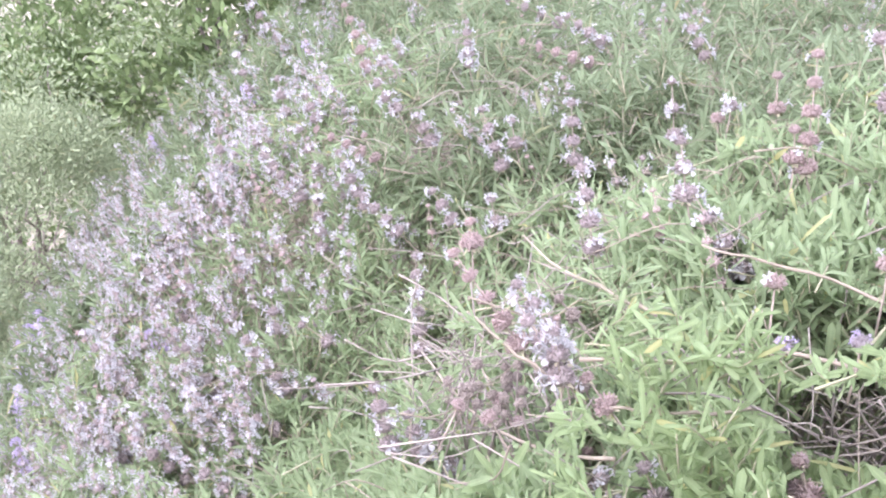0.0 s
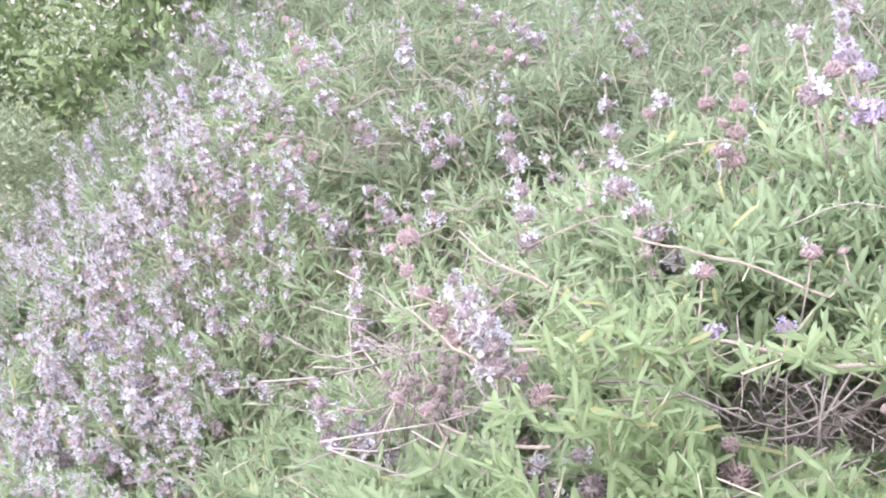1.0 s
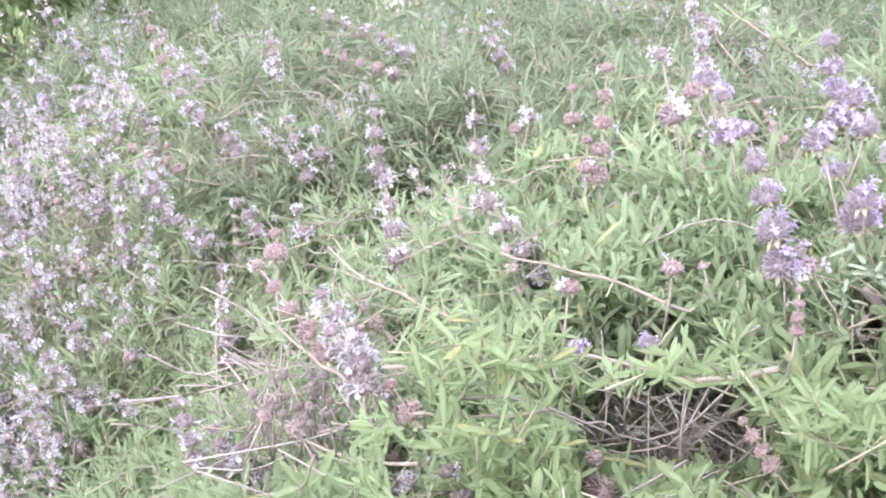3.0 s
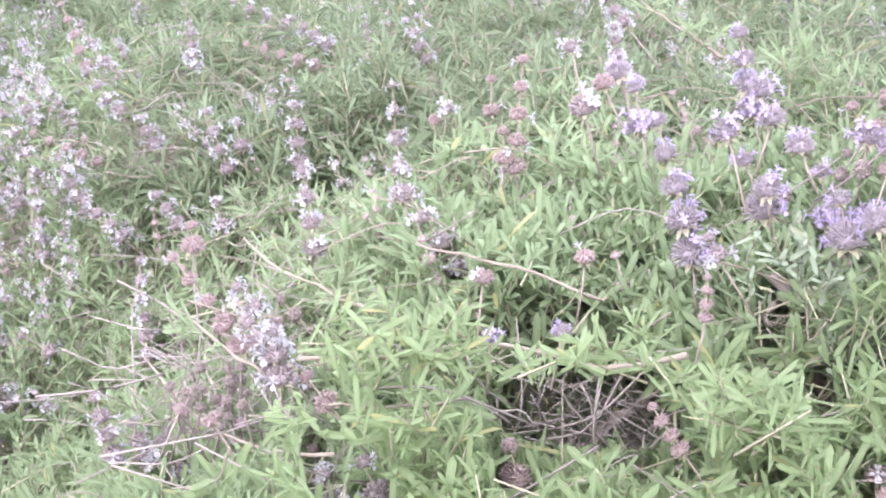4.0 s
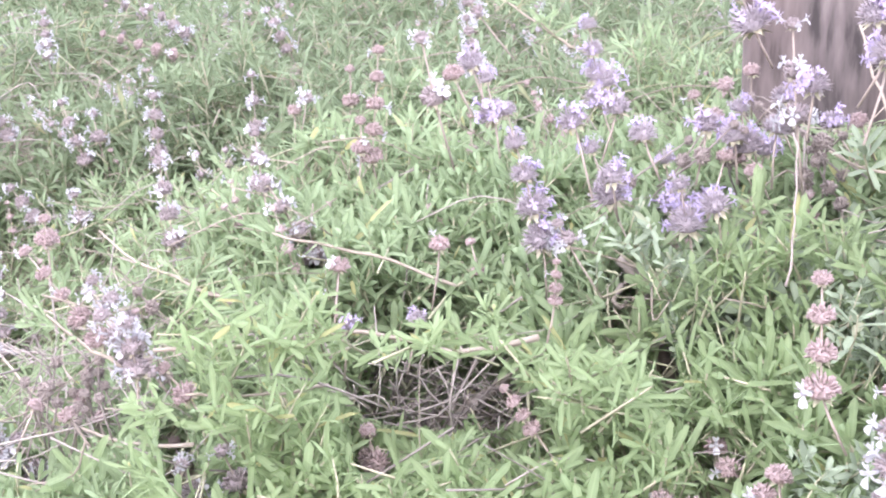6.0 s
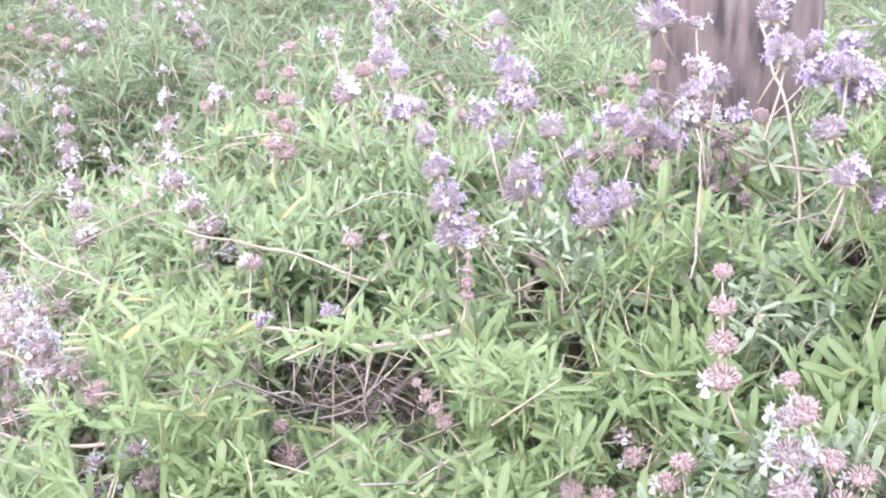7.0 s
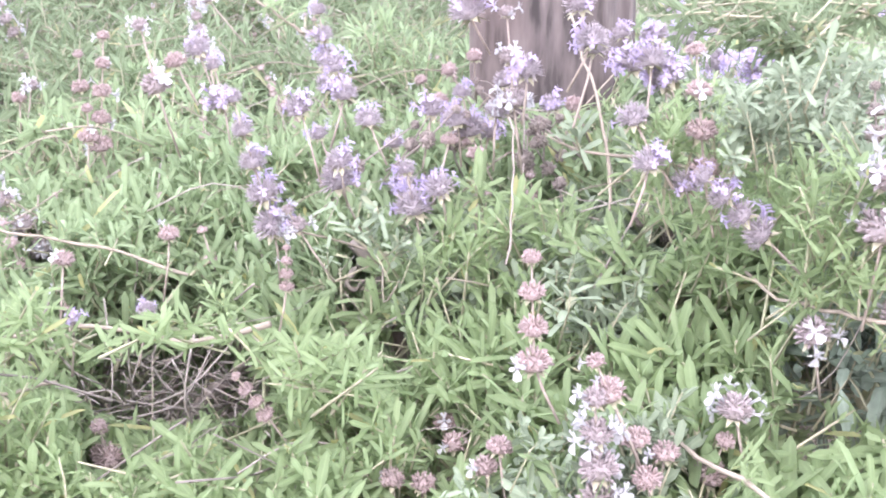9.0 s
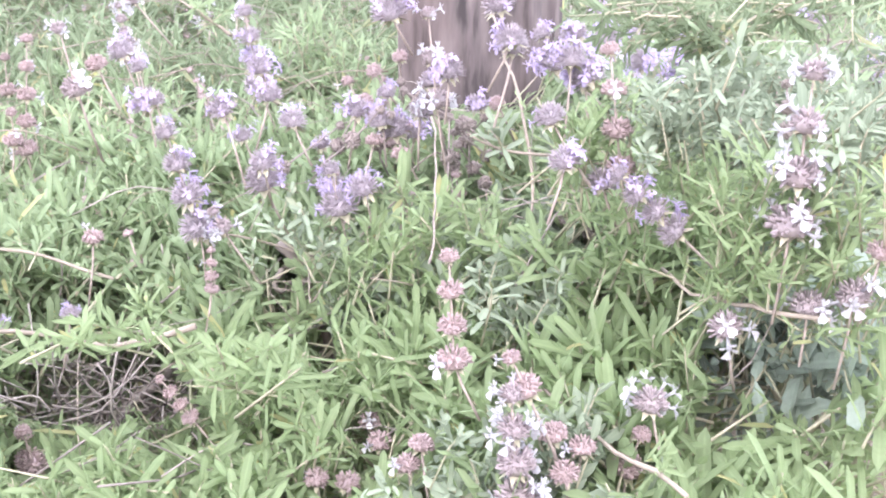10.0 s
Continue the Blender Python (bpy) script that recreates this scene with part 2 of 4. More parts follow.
def curve_points(ctrl, n=18, wobble=0.0, r=rng):
    """A Catmull-Rom line through a few control points."""
    C = [np.array(c, float) for c in ctrl]
    C = [2 * C[0] - C[1]] + C + [2 * C[-1] - C[-2]]
    out = []
    seg = len(C) - 3
    for i in range(n + 1):
        u = i / n * seg
        k = min(int(u), seg - 1)
        t = u - k
        a, b, c, d = C[k:k + 4]
        out.append(0.5 * (2 * b + (c - a) * t + (2 * a - 5 * b + 4 * c - d) * t * t + (3 * b - a - 3 * c + d) * t ** 3) + (r.normal(0, wobble, 3) if wobble else 0))
    return np.array(out)


def part(name, me, parent, m=None, label=""):
    """One mesh object under a thing or a part; m is its place relative to the parent."""
    ob = new(name, me)
    ob.parent = parent
    if m is not None:
        ob.matrix_basis = m
    return tagged(ob, label)


def m4(R, p, s=1.0):
    m = Matrix.Identity(4)
    for i in range(3):
        for j in range(3):
            m[i][j] = float(R[i][j]) * s
        m[i][3] = float(p[i])
    return m


# ---- leafy shoots ----
def shoot_soup(kind, r, fine=True, trailing=False, plain=False):
    """Upright stem with crossed pairs of leaves and small leaves in their axils."""
    L, w, pairs, H = {"green": (0.05, 0.0086, 6, 0.066), "olive": (0.062, 0.0092, 7, 0.09), "silver": (0.044, 0.0115, 6, 0.06), "broad": (0.058, 0.0215, 4, 0.06)}[kind]
    if trailing:
        pairs, H, L = pairs + 4, H * 2.3, L * 0.8
    cuts, wide = ((0.36, 0.84), (0.86, 0.9)) if fine else ((), ()) if plain else ((0.58,), (1.0,))
    out = [tube_soup([(0, 0, -0.05), (r.normal(0, 0.003), r.normal(0, 0.003), H * 0.5), (0, 0, H)], [0.0022, 0.0017, 0.001], 4 if fine else 3, 1)]
    spin = r.uniform(0, 6.28)
    for i in range(pairs):
        u = i / (pairs - 1)
        size = (0.55 + 0.6 * math.sin(math.pi * (0.15 + 0.75 * u))) * (1 if u < 0.85 else 0.6)
        for side in (0, 1):
            phi = spin + i * 1.57 + side * math.pi + r.normal(0, 0.25)
            tilt = radians(76 - 46 * u + r.normal(0, 17))
            axis = np.array([math.sin(tilt) * math.cos(phi), math.sin(tilt) * math.sin(phi), math.cos(tilt)])
            up = np.array([0, 0, 1.0]) - axis * axis[2]
            up /= np.linalg.norm(up)
            R = np.stack([np.cross(up, axis), up, axis], 1)
            s = size * r.uniform(0.6, 1.3)
            out.append(turned(leaf_soup(L * s, w * (0.6 + 0.4 * s) * r.uniform(0.7, 1.2), r.uniform(0.15, 0.5), r.uniform(-0.05, 0.45), cuts, wide), R, (0, 0, H * u * 0.95)))
            if fine and 0 < i < pairs - 1 and r.random() < 0.75:
                t2 = max(0.1, tilt - 0.5)
                p2 = phi + r.normal(0, 0.5)
                a2 = np.array([math.sin(t2) * math.cos(p2), math.sin(t2) * math.sin(p2), math.cos(t2)])
                u2 = np.array([0, 0, 1.0]) - a2 * a2[2]
                u2 /= np.linalg.norm(u2)
                out.append(turned(leaf_soup(L * 0.45, w * 0.6, 0.4, 0.1, (0.58,), (1.0,)), np.stack([np.cross(u2, a2), u2, a2], 1), (0, 0, H * u * 0.95)))
    return joined(out)


KINDS = ("green", "olive", "silver", "broad")
NEAR_SHOOTS = {k: [shoot_soup(k, rng) for _ in range(10)] for k in KINDS}
TRAILING = {k: [shoot_soup(k, rng, True, True) for _ in range(6)] for k in KINDS}
MID_SHOOTS = {k: [shoot_soup(k, rng, False) for _ in range(8)] for k in KINDS}
FAR_SHOOTS = {k: [shoot_soup(k, rng, False, False, True) for _ in range(8)] for k in KINDS}
LEAF_OF = {"green": LEAF_GREEN, "fresh": LEAF_FRESH, "olive": LEAF_FINE, "silver": LEAF_GREY, "broad": LEAF_BROAD}


# ---- flower heads ----
def calyx_soup(length, width, mat=0, plain=False):
    """A little ribbed pointed cup along z, open at the top; a plain cone far off."""
    if plain:
        V = [(math.cos(a * 2.094) * width * 0.4, math.sin(a * 2.094) * width * 0.4, length * 0.3) for a in range(3)] + [(0, 0, length * 1.1)]
        return np.array(V), np.array([(0, 1, 3), (1, 2, 3), (2, 0, 3)]), np.full(3, mat), np.zeros(4)
    V, T = [], []
    for z, w in ((0, 0.45), (0.75, 1.0)):
        for k in range(3):
            a = 2.094 * k
            V.append((math.cos(a) * width * w / 2, math.sin(a) * width * w / 2, z * length))
    for k in range(3):
        a, b = k, (k + 1) % 3
        T += [(a, b, b + 3), (a, b + 3, a + 3), (a + 3, b + 3, 6)]
    V.append((0.1 * width, 0, length * 1.1))
    return np.array(V), np.array(T), np.full(len(T), mat), np.zeros(len(V))


def core_soup(radius, flat, mat=0, plain=False):
    if plain:
        V = [(0, 0, radius * flat)] + [(radius * math.cos(a * 1.257), radius * math.sin(a * 1.257), 0) for a in range(5)] + [(0, 0, -radius * flat)]
        T = [t for k in range(5) for t in ((0, 1 + k, 1 + (k + 1) % 5), (6, 1 + (k + 1) % 5, 1 + k))]
        return np.array(V, float), np.array(T), np.full(len(T), mat), np.zeros(len(V))
    V = [(0, 0, radius * flat)]
    for z, w in ((0.55, 0.83), (-0.1, 1.0), (-0.7, 0.7)):
        V += [(radius * w * math.cos(a * 0.785), radius * w * math.sin(a * 0.785), radius * flat * z) for a in range(8)]
    V.append((0, 0, -radius * flat))
    T = [(0, 1 + k, 1 + (k + 1) % 8) for k in range(8)]
    for j in (0, 8):
        T += [t for k in range(8) for t in ((1 + j + k, 9 + j + k, 9 + j + (k + 1) % 8), (1 + j + k, 9 + j + (k + 1) % 8, 1 + j + (k + 1) % 8))]
    T += [(25, 17 + (k + 1) % 8, 17 + k) for k in range(8)]
    return np.array(V, float), np.array(T), np.full(len(T), mat), np.zeros(len(V))


def whorl_soup(radius, flat, count, r, cw=0.0042, mat=0, plain=False):
    """A pompon of calyces crowded round the stem, filled by their bases."""
    out = [core_soup(radius * (0.55 if radius > 0.019 else 0.74), flat, mat, plain)]
    for i in range(count):
        u = (i + 0.5) / count
        el = math.asin(1 - 1.75 * u)
        az = i * 2.39996 + r.normal(0, 0.15)
        d = np.array([math.cos(el) * math.cos(az), math.cos(el) * math.sin(az), math.sin(el) * flat + 0.15])
        n = np.linalg.norm(d)
        bristly = radius > 0.019
        ln = radius * (r.uniform(0.4, 0.62) if bristly else r.uniform(0.34, 0.56))
        out.append(turned(calyx_soup(ln, cw * r.uniform(0.8, 1.2) * (1.0 if bristly else 1.1), mat, plain), frame_of(d + r.normal(0, 0.16, 3) + np.array((0, 0, 0.25)), r.uniform(0, 6)), d / n * radius * (0.4 if bristly else 0.5)))
    return joined(out)


def bract_soup(radius, r, mat=1):
    out = []
    for i in range(6):
        a = i * 1.047 + r.normal(0, 0.2)
        d = np.array([math.cos(a), math.sin(a), -0.25])
        d /= np.linalg.norm(d)
        u = np.array([0, 0, 1.0]) - d * d[2]
        u /= np.linalg.norm(u)
        out.append(turned(leaf_soup(radius * r.uniform(0.7, 1.0), radius * 0.45, 0.3, 0.2, (0.4,), (1.0,), mat), np.stack([np.cross(u, d), u, d], 1), (0, 0, -radius * 0.3)))
    return joined(out)


def petal(pts, mat):
    V = np.array(pts, float)
    T = np.array([(0, i, i + 1) for i in range(1, len(V) - 1)])
    return V, T, np.full(len(T), mat), np.zeros(len(V))


def blossom_soup(size, r, mat=0, simple=False):
    """Two-lipped flower along z: a tube, a split upper lip, a broad drooping lower lip with side lobes."""
    s = size
    out = []
    if not simple:
        out.append(tube_soup([(0, 0, 0), (0, 0, 0.55 * s), (0, 0.02 * s, 0.7 * s)], [0.07 * s, 0.1 * s, 0.16 * s], 5, mat))
    for sx in (-1, 1):
        out.append(petal([(0, 0.1 * s, 0.62 * s), (sx * 0.1 * s, 0.22 * s, 0.78 * s), (sx * 0.22 * s, 0.42 * s, 0.84 * s), (sx * 0.12 * s, 0.52 * s, 0.86 * s), (sx * 0.01 * s, 0.38 * s, 0.8 * s)], mat))
        out.append(petal([(sx * 0.08 * s, -0.04 * s, 0.66 * s), (sx * 0.28 * s, 0.06 * s, 0.74 * s), (sx * 0.46 * s, -0.02 * s, 0.74 * s), (sx * 0.44 * s, -0.16 * s, 0.72 * s), (sx * 0.22 * s, -0.16 * s, 0.7 * s)], mat))
    out.append(petal([(0, -0.08 * s, 0.66 * s), (0.16 * s, -0.26 * s, 0.84 * s), (0.26 * s, -0.52 * s, 0.86 * s), (0.1 * s, -0.66 * s, 0.78 * s), (0, -0.6 * s, 0.8 * s), (-0.1 * s, -0.66 * s, 0.78 * s), (-0.26 * s, -0.52 * s, 0.86 * s), (-0.16 * s, -0.26 * s, 0.84 * s)], mat))
    for sx in () if simple else (-1, 1):
        out.append(tube_soup([(sx * 0.03 * s, 0.05 * s, 0.6 * s), (sx * 0.1 * s, 0.25 * s, 1.15 * s)], [0.018 * s, 0.015 * s], 3, mat))
    return joined(out)


HEAD = {"W": (0.0146, 0.72, 88, 0.0025, CALYX), "P": (0.0138, 0.6, 92, 0.0024, CALYX_PINK), "L": (0.0203, 0.76, 170, 0.0015, CALYX_LILAC), "D": (0.0105, 0.9, 60, 0.003, CALYX_DEAD)}
FAR_WHORL = {k: [joined([whorl_soup(h[0], h[1], 26, rng, h[3] * 2.0, plain=True)]) for _ in range(3)] for k, h in HEAD.items()}
WHORL_SOUP = {k: [joined([whorl_soup(h[0], h[1], h[2], rng, h[3]), bract_soup(h[0], rng)]) for _ in range(3)] for k, h in HEAD.items()}
WHORL = {k: [mesh_from("whorl", s[0], s[1], [HEAD[k][4], STEM if k != "D" else CALYX_DEAD], s[2]) for s in v] for k, v in WHORL_SOUP.items()}
BLOOM_SOUP = {"W": [blossom_soup(0.0158, rng) for _ in range(2)], "L": [blossom_soup(0.0118, rng) for _ in range(2)]}
FAR_BLOOM = {"W": blossom_soup(0.0158, rng, simple=True), "L": blossom_soup(0.0138, rng, simple=True)}
BLOOM = {k: [mesh_from("blossom", s[0], s[1], [PETAL_WHITE if k == "W" else PETAL_LILAC], s[2], smooth_shade=False) for s in v] for k, v in BLOOM_SOUP.items()}


def bloom_places(kind, radius, r, share):
    """Where open flowers sit on a whorl: (turn, place)."""
    n = {"W": r.integers(2, 7), "P": r.integers(0, 2), "L": r.integers(12, 34), "D": 0}[kind]
    out = []
    lead = r.uniform(0, 6.283)
    for i in range(int(round(n * share))):
        a = lead + r.normal(0, 0.9) if kind == "L" else r.uniform(0, 6.283)
        e = r.uniform(-0.1, 1.2) if kind == "L" else r.uniform(-0.35, 0.85)
        d = np.array([math.cos(e) * math.cos(a), math.cos(e) * math.sin(a), math.sin(e)])
        up = np.array([0, 0, 1.0]) - d * d[2]
        up = up / np.linalg.norm(up) + r.normal(0, 0.3, 3)
        up -= d * (up @ d)
        up /= np.linalg.norm(up)
        out.append((np.stack([np.cross(up, d), up, d], 1), d * radius * (r.uniform(0.5, 0.95) if kind == "L" else r.uniform(0.5, 0.8))))
    return out


def spike_layout(kind, length, n, r):
    """Heights and sizes of the whorls, bottom to top."""
    if n == 1:
        return [(length, 1.0)]
    return [(length * (1 - i / (n - 1)), (0.6 + 0.5 * (i / (n - 1)) ** 0.7) * r.uniform(0.9, 1.1)) for i in range(n)]


def flower_spike(shrub, kind, top, along, n, r, share=1.0, size=1.0):
    """A flower stem of one shrub: stem, whorls and open blossoms as parts. along: from the lowest whorl to the top."""
    along = np.array(along, float)
    length = max(np.linalg.norm(along), 0.001)
    axis = along / length
    if n == 1:
        axis = axis * 0.5 + np.array([r.normal(0, 0.2), r.normal(0, 0.2), 0.8])
        axis /= np.linalg.norm(axis)
        length = 0.0
    if n > 1:
        size *= min(1.15, max(0.5, length / (n - 1) / 0.024))
    foot = np.array(top) - axis * length
    base = np.array(shrub.location)
    down = 0.05 + r.uniform(0, 0.04)
    sway = r.normal(0, 0.012, 2)
    pts = [(sway[0], sway[1], -down), (sway[0] * 0.3, sway[1] * 0.3, -down * 0.4), (0, 0, 0), (0, 0, length * 0.5 + 0.001), (0, 0, length + 0.006)]
    st = tube_soup(pts, [0.0014, 0.0014, 0.0013, 0.0012, 0.0009], 5)
    spike = part("flower_spike", mesh_from("flower_stem", st[0], st[1], [CALYX_DEAD if kind == "D" else SPIKE_STEM]), shrub, m4(frame_of(axis, r.uniform(0, 6)), foot - base))
    mouth = {"W": "W", "P": "W", "L": "L", "D": "W"}[kind]
    for h, s in spike_layout(kind, length, n, r):
        s *= size
        whorl = WHORL[kind][r.integers(0, 3)]
        tilt = frame_of((r.normal(0, 0.12), r.normal(0, 0.12), 1), r.uniform(0, 6))
        part("whorl", whorl, spike, m4(tilt, (0, 0, h), s))
        for R, p in bloom_places(kind, HEAD[kind][0] * s, r, share):
            part("blossom", BLOOM[mouth][r.integers(0, 2)], spike, m4(R, p + np.array((0, 0, h)), min(1.1, s) * r.uniform(0.8, 1.15)))
    return spike


def far_spike_mesh(kind, n, length, r):
    """A whole flower spike as one mesh, for those farther up the bank."""
    mouth = {"W": "W", "P": "W", "L": "L", "D": "W"}[kind]
    out = [tube_soup([(0, 0, -0.12), (0, 0, 0), (0, 0, length)], [0.002, 0.0018, 0.001], 4, 2)]
    for h, s in spike_layout(kind, length, n, r):
        V, T, M, R = FAR_WHORL[kind][r.integers(0, 3)]
        out.append(turned((V, T, M, R), frame_of((0, 0, 1), r.uniform(0, 6)) * s, (0, 0, h)))
        for B, p in bloom_places(kind, HEAD[kind][0] * s, r, 1.3):
            b = FAR_BLOOM[mouth]
            out.append(turned((b[0], b[1], np.full(len(b[1]), 3), b[3]), B * 1.05, p + np.array((0, 0, h))))
    V, T, M, R = joined(out)
    return mesh_from("far_spike", V, T, [HEAD[kind][4], STEM, SPIKE_STEM, PETAL_WHITE if mouth == "W" else PETAL_LILAC], M)


# ---- ground ----
def build_ground():
    rings = [0.0, 0.3, 0.6, 0.9, 1.2, 1.5, 1.8, 2.1, 2.5, 3, 3.5, 4, 4.5, 5, 5.7, 6.5, 8, 10, 13, 18, 30, 60, 120, 300, 900]
    sides = 72
    V, T = [(0, 0, land(np.float64(0), np.float64(0)))], []
    for q in rings[1:]:
        for k in range(sides):
            a = 2 * math.pi * k / sides
            x, y = q * math.sin(a), q * math.cos(a)
            V.append((x, y, float(land(np.float64(x), np.float64(y))) + (0.02 * noise.noise((x * 3, y * 3, 0)) if q < 8 else 0)))
    for k in range(sides):
        T.append((0, 1 + (k + 1) % sides, 1 + k))
    for i in range(len(rings) - 2):
        for k in range(sides):
            a, b = 1 + i * sides + k, 1 + i * sides + (k + 1) % sides
            T += [(a, b, b + sides), (a, b + sides, a + sides)]
    g = new("ground", mesh_from("ground", V, T, [SOIL]))
    tagged(g, "brown bank of soil and dry leaf litter", "ground", kind="structure")


build_ground()


# ---- timber post ----
def build_post():
    cx, cy = 1.175, 1.535
    z0 = float(land(np.float64(cx), np.float64(cy))) - 0.1
    height, sides, levels = 2.0 - z0, 44, 40
    V, T = [], []
    r = np.random.default_rng(3)
    furrow = r.normal(0, 1, sides)
    for j in range(levels + 1):
        z = height * j / levels
        for k in range(sides):
            a = 2 * math.pi * k / sides
            sq = 1 / max(abs(math.cos(a - 0.6)), abs(math.sin(a - 0.6))) ** 0.45
            rad = 0.116 * sq + 0.0035 * furrow[k] + 0.009 * noise.noise((math.cos(a) * 4, math.sin(a) * 4, z * 1.5)) + 0.005 * noise.noise((math.cos(a) * 13, math.sin(a) * 13, z * 3.0)) + 0.012 * math.exp(-z * 3)
            V.append((rad * math.cos(a), rad * math.sin(a), z))
    for j in range(levels):
        for k in range(sides):
            a, b = j * sides + k, j * sides + (k + 1) % sides
            T += [(a, b, b + sides), (a, b + sides, a + sides)]
    n = len(V)
    V.append((0, 0, height + 0.01))
    for k in range(sides):
        T.append((n, n - sides + k, n - sides + (k + 1) % sides))
    ob = new("timber_post", mesh_from("timber_post", V, T, [WOOD]))
    ob.location = (cx, cy, z0)
    tagged(ob, "thick weathered grey-brown timber post standing among lavender-flowered sage", "post")


build_post()

# ---- shrubs: place on the bank, kind of leaf, label ----
SHRUBS = [
    (0.02, 1.42, "green", "green sage shrub with dry seed heads and white flowers"),
    (0.32, 1.14, "fresh", "green sage shrub with arching leafy branches over a hollow"),
    (0.6, 0.92, "fresh", "green sage shrub with bare woody branches below"),
    (0.86, 0.66, "fresh", "green sage shrub with large white and pink flower whorls"),
    (0.5, 1.55, "green", "green sage shrub with lavender and white flower spikes"),
    (0.86, 1.3, "green", "green sage shrub with dried heads in front of the post"),
    (0.12, 2.0, "green", "green sage shrub with pinkish flower spikes"),
    (-0.12, 1.75, "green", "green sage shrub with white flowers low on the bank"),
    (-0.4, 2.3, "green", "sage shrub crowded with white flower spikes"),
    (-0.85, 2.7, "green", "sage shrub with white and some lavender flower spikes"),
    (-0.35, 3.1, "green", "sage shrub covered with white and pink flower spikes"),
    (-0.95, 3.5, "olive", "sage shrub thick with small white flower spikes"),
    (-0.35, 4.1, "olive", "sage shrub with white spikes against the dark bushes"),
    (0.25, 2.9, "olive", "fine-leaved sage shrub with mauve and white spikes"),
    (0.62, 2.5, "olive", "fine-leaved olive green sage shrub with few flowers"),
    (1.05, 2.45, "olive", "fine-leaved sage shrub with a bushy white flower spike"),
    (0.35, 4.0, "olive", "olive green sage shrub up the bank"),
    (1.15, 3.6, "olive", "olive green sage shrub far up the bank"),
    (1.6, 1.7, "green", "green sage shrub with a band of lavender flowers behind the post"),
    (1.9, 2.6, "olive", "olive green sage shrub behind the post"),
    (1.22, 1.0, "silver", "silver-grey sage shrub with broad felted leaves"),
    (0.98, 0.68, "broad", "grey-green sage shrub with broad drooping leaves"),
    (0.86, 1.12, "silver", "small silver-grey sage among green shoots"),
    (0.66, 0.73, "silver", "low silver-grey sage tuft below white flowers"),
    (1.75, 1.05, "silver", "silver-grey sage shrub at the top of the bank"),
]
shrubs = []
for sx, sy, kind, label in SHRUBS:
    ob = new("sage_shrub")
    ob.location = (sx, sy, float(land(np.float64(sx), np.float64(sy))))
    tagged(ob, label, "shrub", "sage shrubs on the bank")
    shrubs.append(ob)
CENTRES = np.array([(s[0], s[1]) for s in SHRUBS])
REACH = np.array([(0.65, 0.6)[i - 22] if i in (22, 23) else (0.95 if s[2] == "silver" else 0.55 if s[2] == "broad" else 1.0) for i, s in enumerate(SHRUBS)])


def shrub_at(x, y, wander=0.0):
    d = np.hypot(CENTRES[:, 0] - x, CENTRES[:, 1] - y) / REACH
    if wander:
        d = d * (1 + rng.normal(0, wander, len(d)))
    return int(np.argmin(d))


# hollows in the leaf layer where bare twigs show: middle, half-axes
HOLLOWS = [((0.43, 1.12, 0.945), (0.13, 0.16, 0.035), 10), ((0.48, 1.26, 0.885), (0.115, 0.12, 0.05), 140), ((0.06, 1.5, 0.88), (0.1, 0.17, 0.065), 95),
           ((0.54, 0.95, 0.93), (0.045, 0.05, 0.025), 14), ((0.92, 0.69, 1.0), (0.06, 0.07, 0.03), 14)]


def in_hollow(p):
    return any(sum(((p[i] - c[i]) / h[i]) ** 2 for i in range(3)) < 1 for c, h, _ in HOLLOWS)


def sage_edge(x):
    return 5.5 + min(0, 1.15 * x)


WHITE_1 = [
    (-0.848, 2.619, 0.520, -0.099, -0.030, 0.181, 5),
    (-0.842, 2.771, 0.602, -0.082, -0.023, 0.153, 5),
    (-0.685, 2.405, 0.505, -0.120, -0.031, 0.134, 5),
    (-0.735, 2.789, 0.809, -0.124, -0.030, 0.193, 6),
    (-0.595, 2.525, 0.706, -0.092, -0.020, 0.190, 6),
    (-0.518, 2.245, 0.497, -0.097, -0.020, 0.104, 4),
    (-0.573, 2.500, 0.637, -0.054, -0.012, 0.160, 5),
    (-0.579, 2.707, 0.794, -0.011, -0.003, 0.201, 6),
    (-0.462, 2.325, 0.579, -0.110, -0.019, 0.068, 4),
    (-0.497, 2.753, 0.929, -0.032, -0.005, 0.194, 6),
    (-0.553, 3.137, 1.052, -0.001, -0.000, 0.145, 4),
    (-0.420, 2.396, 0.712, -0.084, -0.014, 0.143, 6),
    (-0.575, 3.702, 1.144, -0.024, -0.004, 0.101, 3),
    (-0.442, 2.930, 1.034, -0.045, -0.006, 0.099, 4),
]
